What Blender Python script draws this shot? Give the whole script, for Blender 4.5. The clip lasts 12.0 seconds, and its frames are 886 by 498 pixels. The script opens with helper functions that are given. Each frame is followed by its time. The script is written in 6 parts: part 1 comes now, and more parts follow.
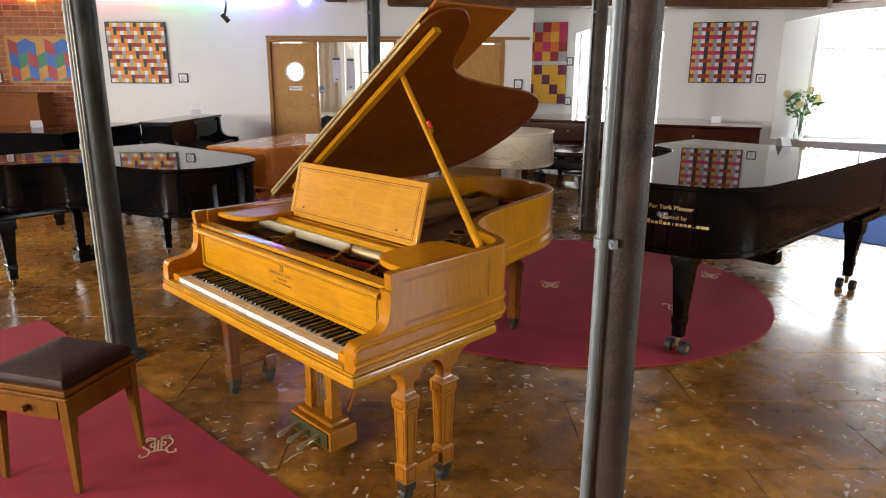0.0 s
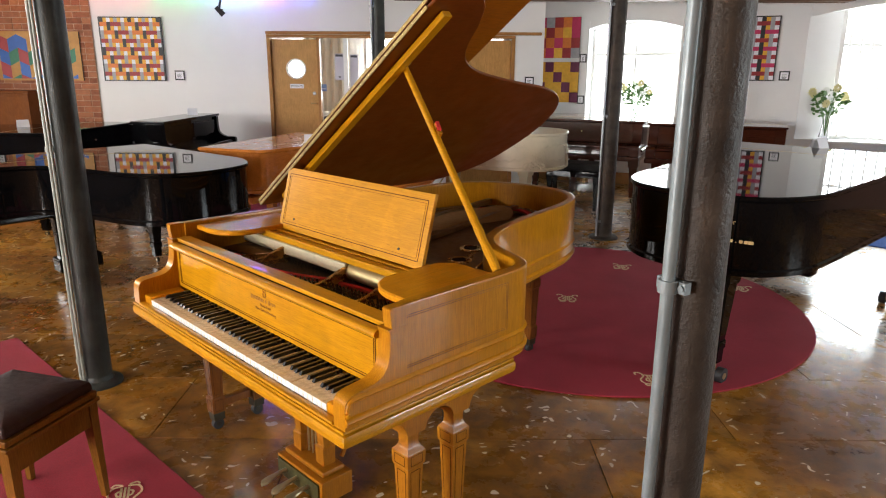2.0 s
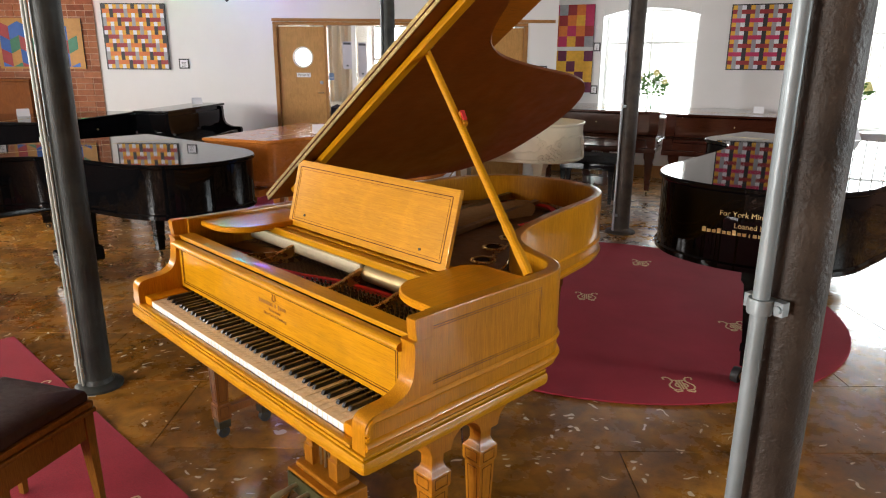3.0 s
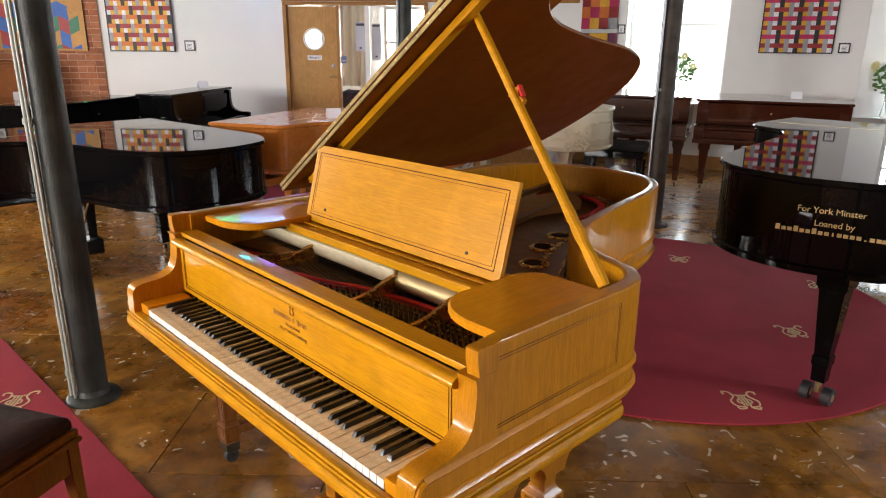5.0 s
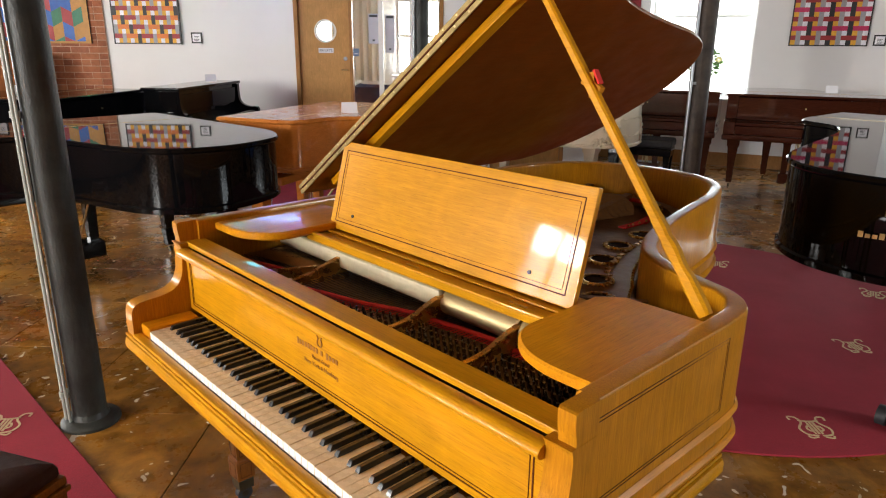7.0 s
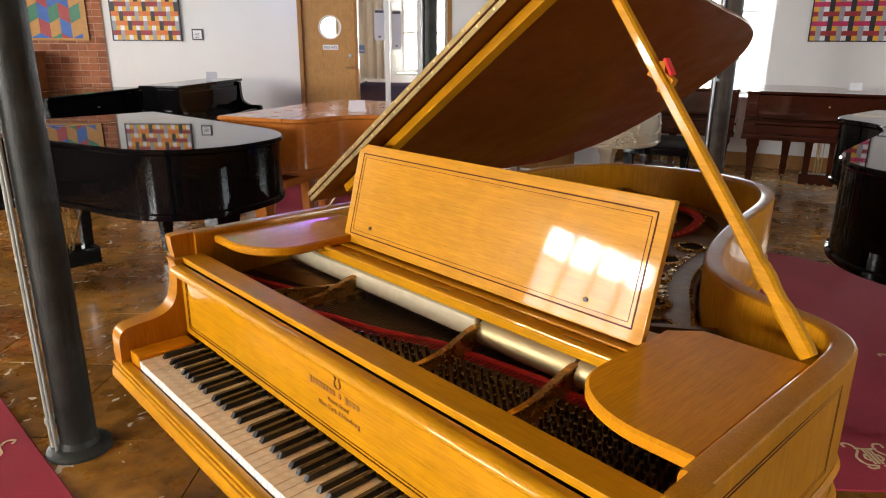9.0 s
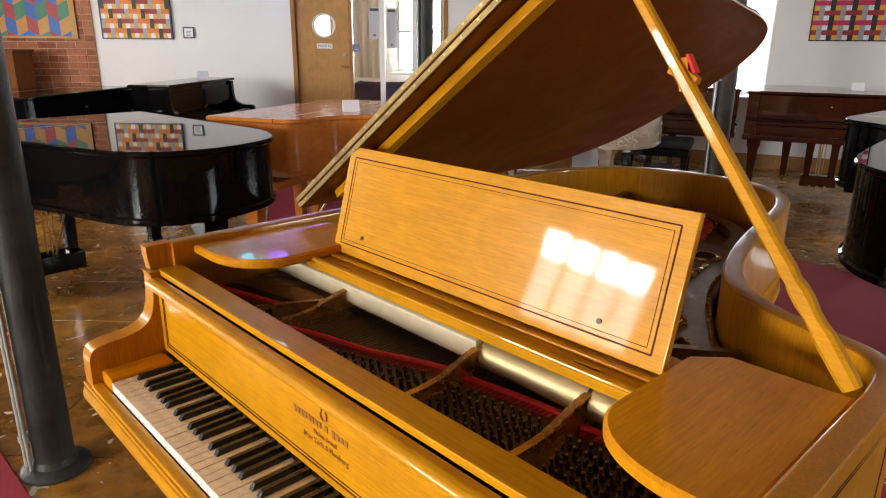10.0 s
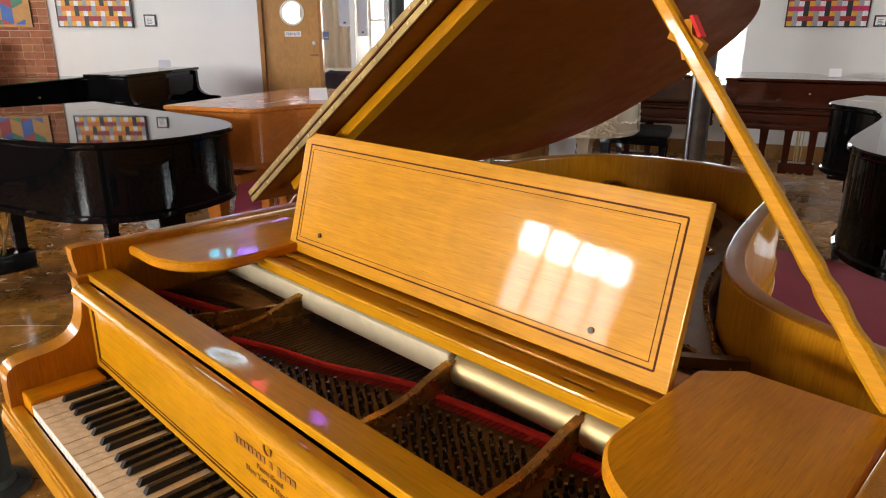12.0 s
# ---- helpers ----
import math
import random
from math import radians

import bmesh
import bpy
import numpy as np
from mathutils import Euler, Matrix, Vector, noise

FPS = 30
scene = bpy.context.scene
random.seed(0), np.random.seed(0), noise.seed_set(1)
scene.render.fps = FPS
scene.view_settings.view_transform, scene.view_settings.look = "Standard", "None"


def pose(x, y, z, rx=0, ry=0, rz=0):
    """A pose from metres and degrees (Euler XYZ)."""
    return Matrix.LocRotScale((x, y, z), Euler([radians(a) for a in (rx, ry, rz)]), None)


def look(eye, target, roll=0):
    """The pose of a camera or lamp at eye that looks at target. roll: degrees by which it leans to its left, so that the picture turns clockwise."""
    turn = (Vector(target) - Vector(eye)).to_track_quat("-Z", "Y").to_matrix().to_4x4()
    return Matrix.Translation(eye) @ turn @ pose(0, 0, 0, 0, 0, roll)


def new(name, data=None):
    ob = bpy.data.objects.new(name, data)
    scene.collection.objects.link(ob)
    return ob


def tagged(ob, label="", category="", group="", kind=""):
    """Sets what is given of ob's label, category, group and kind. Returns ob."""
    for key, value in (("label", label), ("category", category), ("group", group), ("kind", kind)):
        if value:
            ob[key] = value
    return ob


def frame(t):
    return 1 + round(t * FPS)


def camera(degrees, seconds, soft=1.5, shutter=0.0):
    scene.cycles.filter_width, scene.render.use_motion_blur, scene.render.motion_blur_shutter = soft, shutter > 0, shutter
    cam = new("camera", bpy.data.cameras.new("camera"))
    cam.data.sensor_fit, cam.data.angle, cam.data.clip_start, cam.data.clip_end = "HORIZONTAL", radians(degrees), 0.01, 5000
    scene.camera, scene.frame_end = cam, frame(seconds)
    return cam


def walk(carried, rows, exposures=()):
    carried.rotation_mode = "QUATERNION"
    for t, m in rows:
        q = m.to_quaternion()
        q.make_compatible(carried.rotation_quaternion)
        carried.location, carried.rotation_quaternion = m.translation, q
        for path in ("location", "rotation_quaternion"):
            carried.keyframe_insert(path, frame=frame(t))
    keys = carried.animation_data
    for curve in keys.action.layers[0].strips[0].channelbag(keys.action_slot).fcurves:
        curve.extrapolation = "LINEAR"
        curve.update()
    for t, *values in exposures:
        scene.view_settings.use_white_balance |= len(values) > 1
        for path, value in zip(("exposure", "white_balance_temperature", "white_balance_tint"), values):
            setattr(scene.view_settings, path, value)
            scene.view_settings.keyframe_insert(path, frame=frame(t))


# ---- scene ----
cam = camera(67.1, 12.0, soft=1.1)
PATH = [
    (0, (0.008, 0.092, 1.617), (0.032, 2.026, 1.108), 0.3),
    (0.5, (0.013, 0.197, 1.623), (0.034, 2.13, 1.111), 0.4),
    (1, (0.017, 0.301, 1.621), (0.033, 2.235, 1.109), 0.3),
    (1.5, (0.014, 0.392, 1.617), (0.025, 2.325, 1.106), 0.3),
    (2, (-0.002, 0.502, 1.595), (0.004, 2.435, 1.083), 0.3),
    (2.5, (-0.035, 0.597, 1.581), (-0.035, 2.528, 1.058), 0.4),
    (3, (-0.068, 0.701, 1.574), (-0.076, 2.627, 1.036), 0.4),
    (5, (-0.193, 1.069, 1.514), (-0.221, 2.985, 0.942), 0.5),
    (5.5, (-0.215, 1.148, 1.495), (-0.249, 3.063, 0.919), 0.5),
    (6, (-0.243, 1.228, 1.475), (-0.283, 3.142, 0.897), 0.5),
    (6.5, (-0.276, 1.311, 1.466), (-0.318, 3.224, 0.885), 0.5),
    (7, (-0.317, 1.374, 1.473), (-0.362, 3.287, 0.89), 0.5),
    (9, (-0.396, 1.614, 1.447), (-0.447, 3.525, 0.861), 0.4),
    (9.5, (-0.399, 1.683, 1.441), (-0.445, 3.594, 0.854), 0.4),
    (10, (-0.404, 1.742, 1.438), (-0.442, 3.653, 0.851), 0.5),
    (10.5, (-0.406, 1.791, 1.427), (-0.434, 3.703, 0.841), 0.5),
    (11, (-0.397, 1.834, 1.415), (-0.413, 3.745, 0.826), 0.4),
    (11.5, (-0.387, 1.875, 1.405), (-0.384, 3.784, 0.809), 0.3),
    (12, (-0.388, 1.915, 1.396), (-0.358, 3.82, 0.787), 0.3),
]
walk(cam, [(t, look(eye, target, roll)) for t, eye, target, roll in PATH], exposures=[(0.0, 0.22), (6.5, 0.34), (12.0, 0.27)])

# ---- light ----
world = bpy.data.worlds.new("world")
scene.world = world
world.use_nodes = True
wn = world.node_tree
sky = wn.nodes.new("ShaderNodeTexSky")
sky.sky_type, sky.sun_disc = "NISHITA", False
sky.sun_elevation, sky.sun_rotation = radians(35), radians(60)
wn.nodes["Background"].inputs["Strength"].default_value = 0.12
wn.links.new(sky.outputs["Color"], wn.nodes["Background"].inputs["Color"])


def window_light(centre, inward, width, height, watts, colour=(1.0, 0.98, 0.95)):
    """Daylight standing in the opening of a window, known or added."""
    lamp = bpy.data.lights.new("window_daylight", "AREA")
    lamp.shape, lamp.size, lamp.size_y, lamp.energy, lamp.color = "RECTANGLE", width, height, watts, colour
    ob = new("window_daylight", lamp)
    c = Vector(centre)
    ob.matrix_world = look(c, c + Vector(inward))
    return ob


# slanted window wall: a point on it, its run and its inward normal
WP, WRUN, WIN = Vector((4.35, 9.6, 0)), Vector((0.912, -0.41, 0)).normalized(), Vector((-0.41, -0.912, 0)).normalized()


def on_wall(s, d=0.0, z=0.0):
    """A place s metres along the slanted wall from its datum, d metres into the room."""
    return WP + WRUN * s + WIN * d + Vector((0, 0, z))


window_light(on_wall(-1.78, -0.36, 1.62), WIN, 1.25, 1.45, 42, (0.88, 0.97, 1.0))
window_light(on_wall(1.75, -0.36, 1.65), WIN, 1.9, 1.75, 78, (0.88, 0.97, 1.0))
window_light((-6.86, 1.34, 2.04), (1, 0, 0), 1.42, 0.40, 165)
window_light((-6.86, 1.34, 1.44), (1, 0, 0), 1.42, 0.76, 64)
# next three lamps are added fill; no windows are known there
window_light((-6.86, -2.6, 1.75), (1, 0, 0), 2.6, 1.5, 840)
window_light((-6.86, 6.3, 1.7), (1, 0, 0), 2.0, 1.4, 190)
window_light((6.86, 1.5, 1.7), (-1, 0, 0), 1.6, 1.7, 210, (0.88, 0.97, 1.0))
window_light((-0.75, 13.1, 1.6), (0, -1, 0), 1.3, 1.2, 70)
# added lamp that whitens the view through the porthole
window_light((-2.6, 13.1, 1.6), (0, -1, 0), 0.6, 1.2, 28)


# ---- materials ----
def material(name):
    m = bpy.data.materials.new(name)
    m.use_nodes = True
    nt = m.node_tree
    return m, nt, nt.nodes["Principled BSDF"]


def coords(nt, scale=(1, 1, 1), rot=(0, 0, 0)):
    tc = nt.nodes.new("ShaderNodeTexCoord")
    mp = nt.nodes.new("ShaderNodeMapping")
    mp.inputs["Scale"].default_value = scale
    mp.inputs["Rotation"].default_value = rot
    nt.links.new(tc.outputs["Object"], mp.inputs["Vector"])
    return mp.outputs["Vector"]


def place(nt):
    """World places, so that alike pieces differ."""
    return nt.nodes.new("ShaderNodeNewGeometry").outputs["Position"]


def noise_tex(nt, vec, scale, detail=4, rough=0.55, distort=0.0):
    n = nt.nodes.new("ShaderNodeTexNoise")
    n.inputs["Scale"].default_value = scale
    n.inputs["Detail"].default_value = detail
    n.inputs["Roughness"].default_value = rough
    n.inputs["Distortion"].default_value = distort
    nt.links.new(vec, n.inputs["Vector"])
    return n.outputs["Fac"]


def ramp(nt, fac, *stops):
    r = nt.nodes.new("ShaderNodeValToRGB")
    el = r.color_ramp.elements
    while len(el) < len(stops):
        el.new(0.5)
    for e, (p, c) in zip(el, stops):
        e.position = p
        e.color = (c, c, c, 1) if isinstance(c, (int, float)) else (*c, 1)
    nt.links.new(fac, r.inputs["Fac"])
    return r.outputs["Color"]


def mix(nt, fac, a, b, mode="MIX"):
    n = nt.nodes.new("ShaderNodeMix")
    n.data_type, n.blend_type = "RGBA", mode
    for key, v in (("Factor", fac), ("A", a), ("B", b)):
        sock = [i for i in n.inputs if i.name == key and (i.type == "VALUE" if key == "Factor" else i.type == "RGBA")][0]
        if isinstance(v, (int, float)):
            sock.default_value = v
        elif isinstance(v, tuple):
            sock.default_value = (*v, 1)
        else:
            nt.links.new(v, sock)
    return [o for o in n.outputs if o.type == "RGBA"][0]


def bump(nt, bsdf, height, strength, distance=0.002):
    b = nt.nodes.new("ShaderNodeBump")
    b.inputs["Strength"].default_value = strength
    b.inputs["Distance"].default_value = distance
    nt.links.new(height, b.inputs["Height"])
    nt.links.new(b.outputs["Normal"], bsdf.inputs["Normal"])


def wood(name, dark, light, rough=0.25, coat=0.5, grain=(2, 30, 30), figure=3.0, spec=0.13):
    """Polished wood: fine pores and short dashes along the grain, soft ribbons and a cloudy figure."""
    m, nt, b = material(name)
    fine = noise_tex(nt, coords(nt, tuple(g * 3.2 for g in grain)), 3.0, 5, 0.6, 0.25)
    ribbon = noise_tex(nt, coords(nt, tuple(g * 0.8 for g in grain)), 3.0, 4, 0.55, 0.5)
    dash = noise_tex(nt, coords(nt, tuple(g * (4.5 if g < 10 else 6.0) for g in grain)), 4.0, 2, 0.5)
    cloud = noise_tex(nt, coords(nt), figure * 2.2, 4, 0.55, 1.4)
    col = ramp(nt, fine, (0.25, dark), (0.75, light))
    col = mix(nt, 1.0, col, ramp(nt, ribbon, (0.3, 0.90), (0.7, 1.05)), "MULTIPLY")
    col = mix(nt, 1.0, col, ramp(nt, cloud, (0.3, 0.88), (0.7, 1.06)), "MULTIPLY")
    col = mix(nt, 1.0, col, ramp(nt, dash, (0.30, 0.74), (0.40, 1.0)), "MULTIPLY")
    nt.links.new(col, b.inputs["Base Color"])
    nt.links.new(ramp(nt, noise_tex(nt, coords(nt), 9, 3), (0.3, rough * 0.8), (0.75, rough * 1.3)), b.inputs["Roughness"])
    b.inputs["Specular IOR Level"].default_value = spec
    b.inputs["Coat Weight"].default_value = coat
    nt.links.new(ramp(nt, noise_tex(nt, coords(nt), 5, 3), (0.3, 0.034), (0.7, 0.062)), b.inputs["Coat Roughness"])
    bump(nt, b, noise_tex(nt, coords(nt), 7, 2), 0.10, 0.001)
    return m


def plain(name, colour, rough=0.5, metal=0.0, vary=0.12, scale=6.0, coat=0.0, bumpy=0.0):
    m, nt, b = material(name)
    n = noise_tex(nt, coords(nt), scale, 5)
    lo = tuple(c * (1 - vary) for c in colour)
    hi = tuple(min(1, c * (1 + vary)) for c in colour)
    nt.links.new(ramp(nt, n, (0.3, lo), (0.7, hi)), b.inputs["Base Color"])
    nt.links.new(ramp(nt, noise_tex(nt, coords(nt), scale * 2.7, 4), (0.3, max(0.02, rough * 0.85)), (0.7, min(1, rough * 1.15))), b.inputs["Roughness"])
    b.inputs["Metallic"].default_value = metal
    b.inputs["Coat Weight"].default_value = coat
    b.inputs["Coat Roughness"].default_value = 0.04
    if bumpy:
        bump(nt, b, noise_tex(nt, coords(nt), scale * 12, 4), bumpy, 0.003)
    return m


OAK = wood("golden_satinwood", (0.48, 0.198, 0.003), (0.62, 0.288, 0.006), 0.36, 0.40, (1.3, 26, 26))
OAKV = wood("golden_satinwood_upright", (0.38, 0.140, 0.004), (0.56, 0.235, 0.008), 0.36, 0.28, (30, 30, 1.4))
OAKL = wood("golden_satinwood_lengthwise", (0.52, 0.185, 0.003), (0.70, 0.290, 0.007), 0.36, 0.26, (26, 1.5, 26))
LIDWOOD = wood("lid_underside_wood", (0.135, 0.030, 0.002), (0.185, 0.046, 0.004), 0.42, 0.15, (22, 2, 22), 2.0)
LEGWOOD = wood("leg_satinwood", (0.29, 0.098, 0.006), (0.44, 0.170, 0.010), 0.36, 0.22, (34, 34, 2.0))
CLIPWOOD = wood("clip_satinwood", (0.42, 0.155, 0.008), (0.58, 0.24, 0.014), 0.55, 0.0, (26, 2, 26), 3.0, 0.1)
# browner flap colour carries the shade on its visible face
FLAPSHADE = wood("flap_wood_in_shade", (0.26, 0.075, 0.003), (0.34, 0.105, 0.005), 0.42, 0.15, (22, 2, 22), 2.0)
# same leg satinwood with shade put into its colour
SHADELEG = wood("leg_satinwood_in_shade", (0.16, 0.050, 0.006), (0.24, 0.080, 0.010), 0.36, 0.5, (34, 34, 2.0))
FAINTINLAY = plain("faint_brown_inlay", (0.17, 0.055, 0.008), 0.5)
INLAY = plain("dark_inlay_line", (0.085, 0.024, 0.006), 0.6)
INLAY.node_tree.nodes["Principled BSDF"].inputs["Specular IOR Level"].default_value = 0.08
MATTBROWN = wood("matt_brown_veneer", (0.14, 0.045, 0.012), (0.22, 0.075, 0.02), 0.7, 0.0, (20, 20, 2))
CHERRY = wood("cherry_satin", (0.45, 0.135, 0.020), (0.60, 0.205, 0.036), 0.24, 0.5, (2, 24, 24))
MAHOG = wood("dark_mahogany", (0.034, 0.008, 0.004), (0.065, 0.016, 0.007), 0.16, 0.7, (2, 20, 20))
STOOLW = wood("stool_oak", (0.13, 0.048, 0.006), (0.235, 0.095, 0.013), 0.36, 0.3, (26, 26, 2.5))
BLACK = plain("black_lacquer", (0.0032, 0.0034, 0.004), 0.025, 0, 0.1, 3)
BLACK.node_tree.nodes["Principled BSDF"].inputs["Specular IOR Level"].default_value = 0.16
CREAM = plain("cream_paint", (0.66, 0.58, 0.42), 0.38, 0, 0.08, 5, 0.2, 0.1)
WHITEKEY = plain("ivory_key", (0.80, 0.67, 0.46), 0.28, 0, 0.05, 9, 0.3)
KEYFRONT = plain("key_front_white", (0.78, 0.80, 0.80), 0.3)
EBONY = plain("ebony_key", (0.012, 0.012, 0.014), 0.3, 0, 0.2, 12, 0.2)
PLATE = plain("bronze_plate", (0.215, 0.118, 0.042), 0.46, 0.6, 0.25, 14, 0.0, 0.25)
FINBRONZE = plain("bright_bronze_bar", (0.62, 0.37, 0.11), 0.27, 0.78, 0.15, 14, 0.0, 0.06)
CLOTHRAIL = plain("pale_cream_cloth", (0.56, 0.48, 0.31), 0.75, 0.0, 0.08, 30, 0.0, 0.1)
GOLD = plain("gilt_brass", (0.62, 0.40, 0.12), 0.28, 1.0, 0.1, 12)
EDGEBRASS = plain("tarnished_edge_brass", (0.27, 0.185, 0.06), 0.46, 0.6, 0.35, 14)
FOOTBRASS = plain("dark_foot_brass", (0.045, 0.034, 0.016), 0.4, 0.5, 0.3, 20)
BRASS = plain("aged_brass", (0.52, 0.40, 0.20), 0.38, 0.9, 0.2, 20)
SATIN = plain("satin_gilt_bar", (0.60, 0.47, 0.24), 0.48, 0.85, 0.06, 5)
STEEL = plain("blued_steel_pin", (0.16, 0.16, 0.17), 0.25, 0.85, 0.1, 30)
STRING = plain("string_wire", (0.34, 0.19, 0.08), 0.4, 1.0, 0.1, 30)
DARKSTRING = plain("dark_steel_string", (0.055, 0.046, 0.038), 0.4, 0.8, 0.2, 30)
FELT = plain("red_felt", (0.58, 0.022, 0.016), 0.95, 0, 0.2, 40, 0, 0.3)
DARKIN = plain("dark_interior", (0.025, 0.012, 0.006), 0.8)
DARKIN.node_tree.nodes["Principled BSDF"].inputs["Specular IOR Level"].default_value = 0.1
SOUNDB = wood("soundboard_spruce", (0.16, 0.075, 0.025), (0.24, 0.12, 0.04), 0.4, 0.2, (24, 2, 24))
RUBBER = plain("rubber_tyre", (0.02, 0.02, 0.022), 0.6)
LEATHER = plain("brown_leather", (0.030, 0.011, 0.008), 0.58, 0, 0.3, 14, 0, 0.25)
LEATHER.node_tree.nodes["Principled BSDF"].inputs["Specular IOR Level"].default_value = 0.25
BLACKLEATHER = plain("black_leather", (0.006, 0.006, 0.007), 0.6, 0, 0.3, 14, 0, 0.2)
IRON = plain("painted_cast_iron", (0.031, 0.033, 0.029), 0.42, 0.0, 0.5, 7, 0.0, 0.5)
IRON.node_tree.nodes["Principled BSDF"].inputs["Specular IOR Level"].default_value = 0.22
RUSTIRON = plain("rusty_cast_iron", (0.044, 0.032, 0.024), 0.5, 0.0, 0.5, 9, 0.0, 1.0)
RUSTIRON.node_tree.nodes["Principled BSDF"].inputs["Specular IOR Level"].default_value = 0.25
PALEPIPE = plain("pale_painted_conduit", (0.19, 0.22, 0.23), 0.42, 0.2, 0.15, 16)
PAINTPIPE = plain("grey_painted_conduit", (0.30, 0.32, 0.28), 0.45, 0.0, 0.2, 16)
GALV = plain("galvanised_conduit", (0.30, 0.31, 0.32), 0.40, 0.8, 0.12, 16)
PINE = wood("pine_door", (0.40, 0.205, 0.065), (0.56, 0.31, 0.11), 0.4, 0.2, (20, 20, 1.6))
FRAMEW = wood("door_frame_wood", (0.30, 0.14, 0.045), (0.42, 0.21, 0.075), 0.45, 0.1, (20, 20, 2))
BEAM = wood("old_beam", (0.08, 0.035, 0.015), (0.15, 0.07, 0.03), 0.6, 0.0, (2, 14, 14))
# white paper greyed in its colour, as if backlit by the office
BACKPAPER = plain("backlit_grey_paper", (0.50, 0.50, 0.56), 0.8, 0, 0.05)
PAPER = plain("white_card", (0.82, 0.82, 0.85), 0.7, 0, 0.03)
INK = plain("dark_print", (0.06, 0.06, 0.07), 0.7)
GILT = plain("gold_lettering", (0.62, 0.48, 0.20), 0.4, 0.2)
FRAMEBLK = plain("black_frame", (0.015, 0.014, 0.016), 0.4)
WINPAINT = plain("white_window_paint", (0.80, 0.80, 0.78), 0.4, 0, 0.05)
LEAF = plain("green_leaf", (0.07, 0.16, 0.035), 0.5, 0, 0.35, 30)
PETAL = plain("pale_petal", (0.72, 0.66, 0.34), 0.6, 0, 0.15, 20)
GREENBRASS = plain("verdigris_pedal_plate", (0.075, 0.07, 0.022), 0.5, 0.4, 0.3, 30)
SOFA = plain("navy_cloth", (0.03, 0.03, 0.07), 0.9, 0, 0.2, 20, 0, 0.2)
BLUERUG = plain("blue_carpet", (0.015, 0.10, 0.42), 0.95, 0, 0.12, 60, 0, 0.4)
EMBR = plain("gold_embroidery", (0.62, 0.42, 0.24), 0.85, 0, 0.15, 90)


def wall_paint(name, colour):
    m, nt, b = material(name)
    v = coords(nt)
    big = noise_tex(nt, v, 0.9, 4, 0.6)
    fine = noise_tex(nt, v, 22, 5, 0.6)
    c1 = ramp(nt, big, (0.3, tuple(x * 0.92 for x in colour)), (0.7, colour))
    nt.links.new(c1, b.inputs["Base Color"])
    b.inputs["Roughness"].default_value = 0.75
    bump(nt, b, fine, 0.35, 0.004)
    return m


WALL = wall_paint("white_wall_paint", (0.80, 0.79, 0.78))
# mid tone chosen to lower the ambient light
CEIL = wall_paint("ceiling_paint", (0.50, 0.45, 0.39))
# dark colour for unseen walls, so less fill light bounces back
DIMWALL = wall_paint("unseen_dark_wall", (0.26, 0.13, 0.085))


def brick_material():
    m, nt, b = material("old_red_brick")
    info = nt.nodes.new("ShaderNodeObjectInfo")
    tone = ramp(nt, info.outputs["Random"], (0.0, (0.24, 0.075, 0.035)), (0.4, (0.36, 0.125, 0.055)), (0.75, (0.42, 0.17, 0.08)), (1.0, (0.30, 0.11, 0.06)))
    n = noise_tex(nt, place(nt), 16, 6, 0.65)
    nt.links.new(mix(nt, 1.0, tone, ramp(nt, n, (0.3, 0.7), (0.75, 1.15)), "MULTIPLY"), b.inputs["Base Color"])
    b.inputs["Roughness"].default_value = 0.85
    bump(nt, b, noise_tex(nt, place(nt), 60, 5, 0.7), 0.6, 0.004)
    return m


BRICK = brick_material()
MORTAR = plain("lime_mortar", (0.47, 0.30, 0.21), 0.95, 0, 0.2, 20, 0, 0.5)


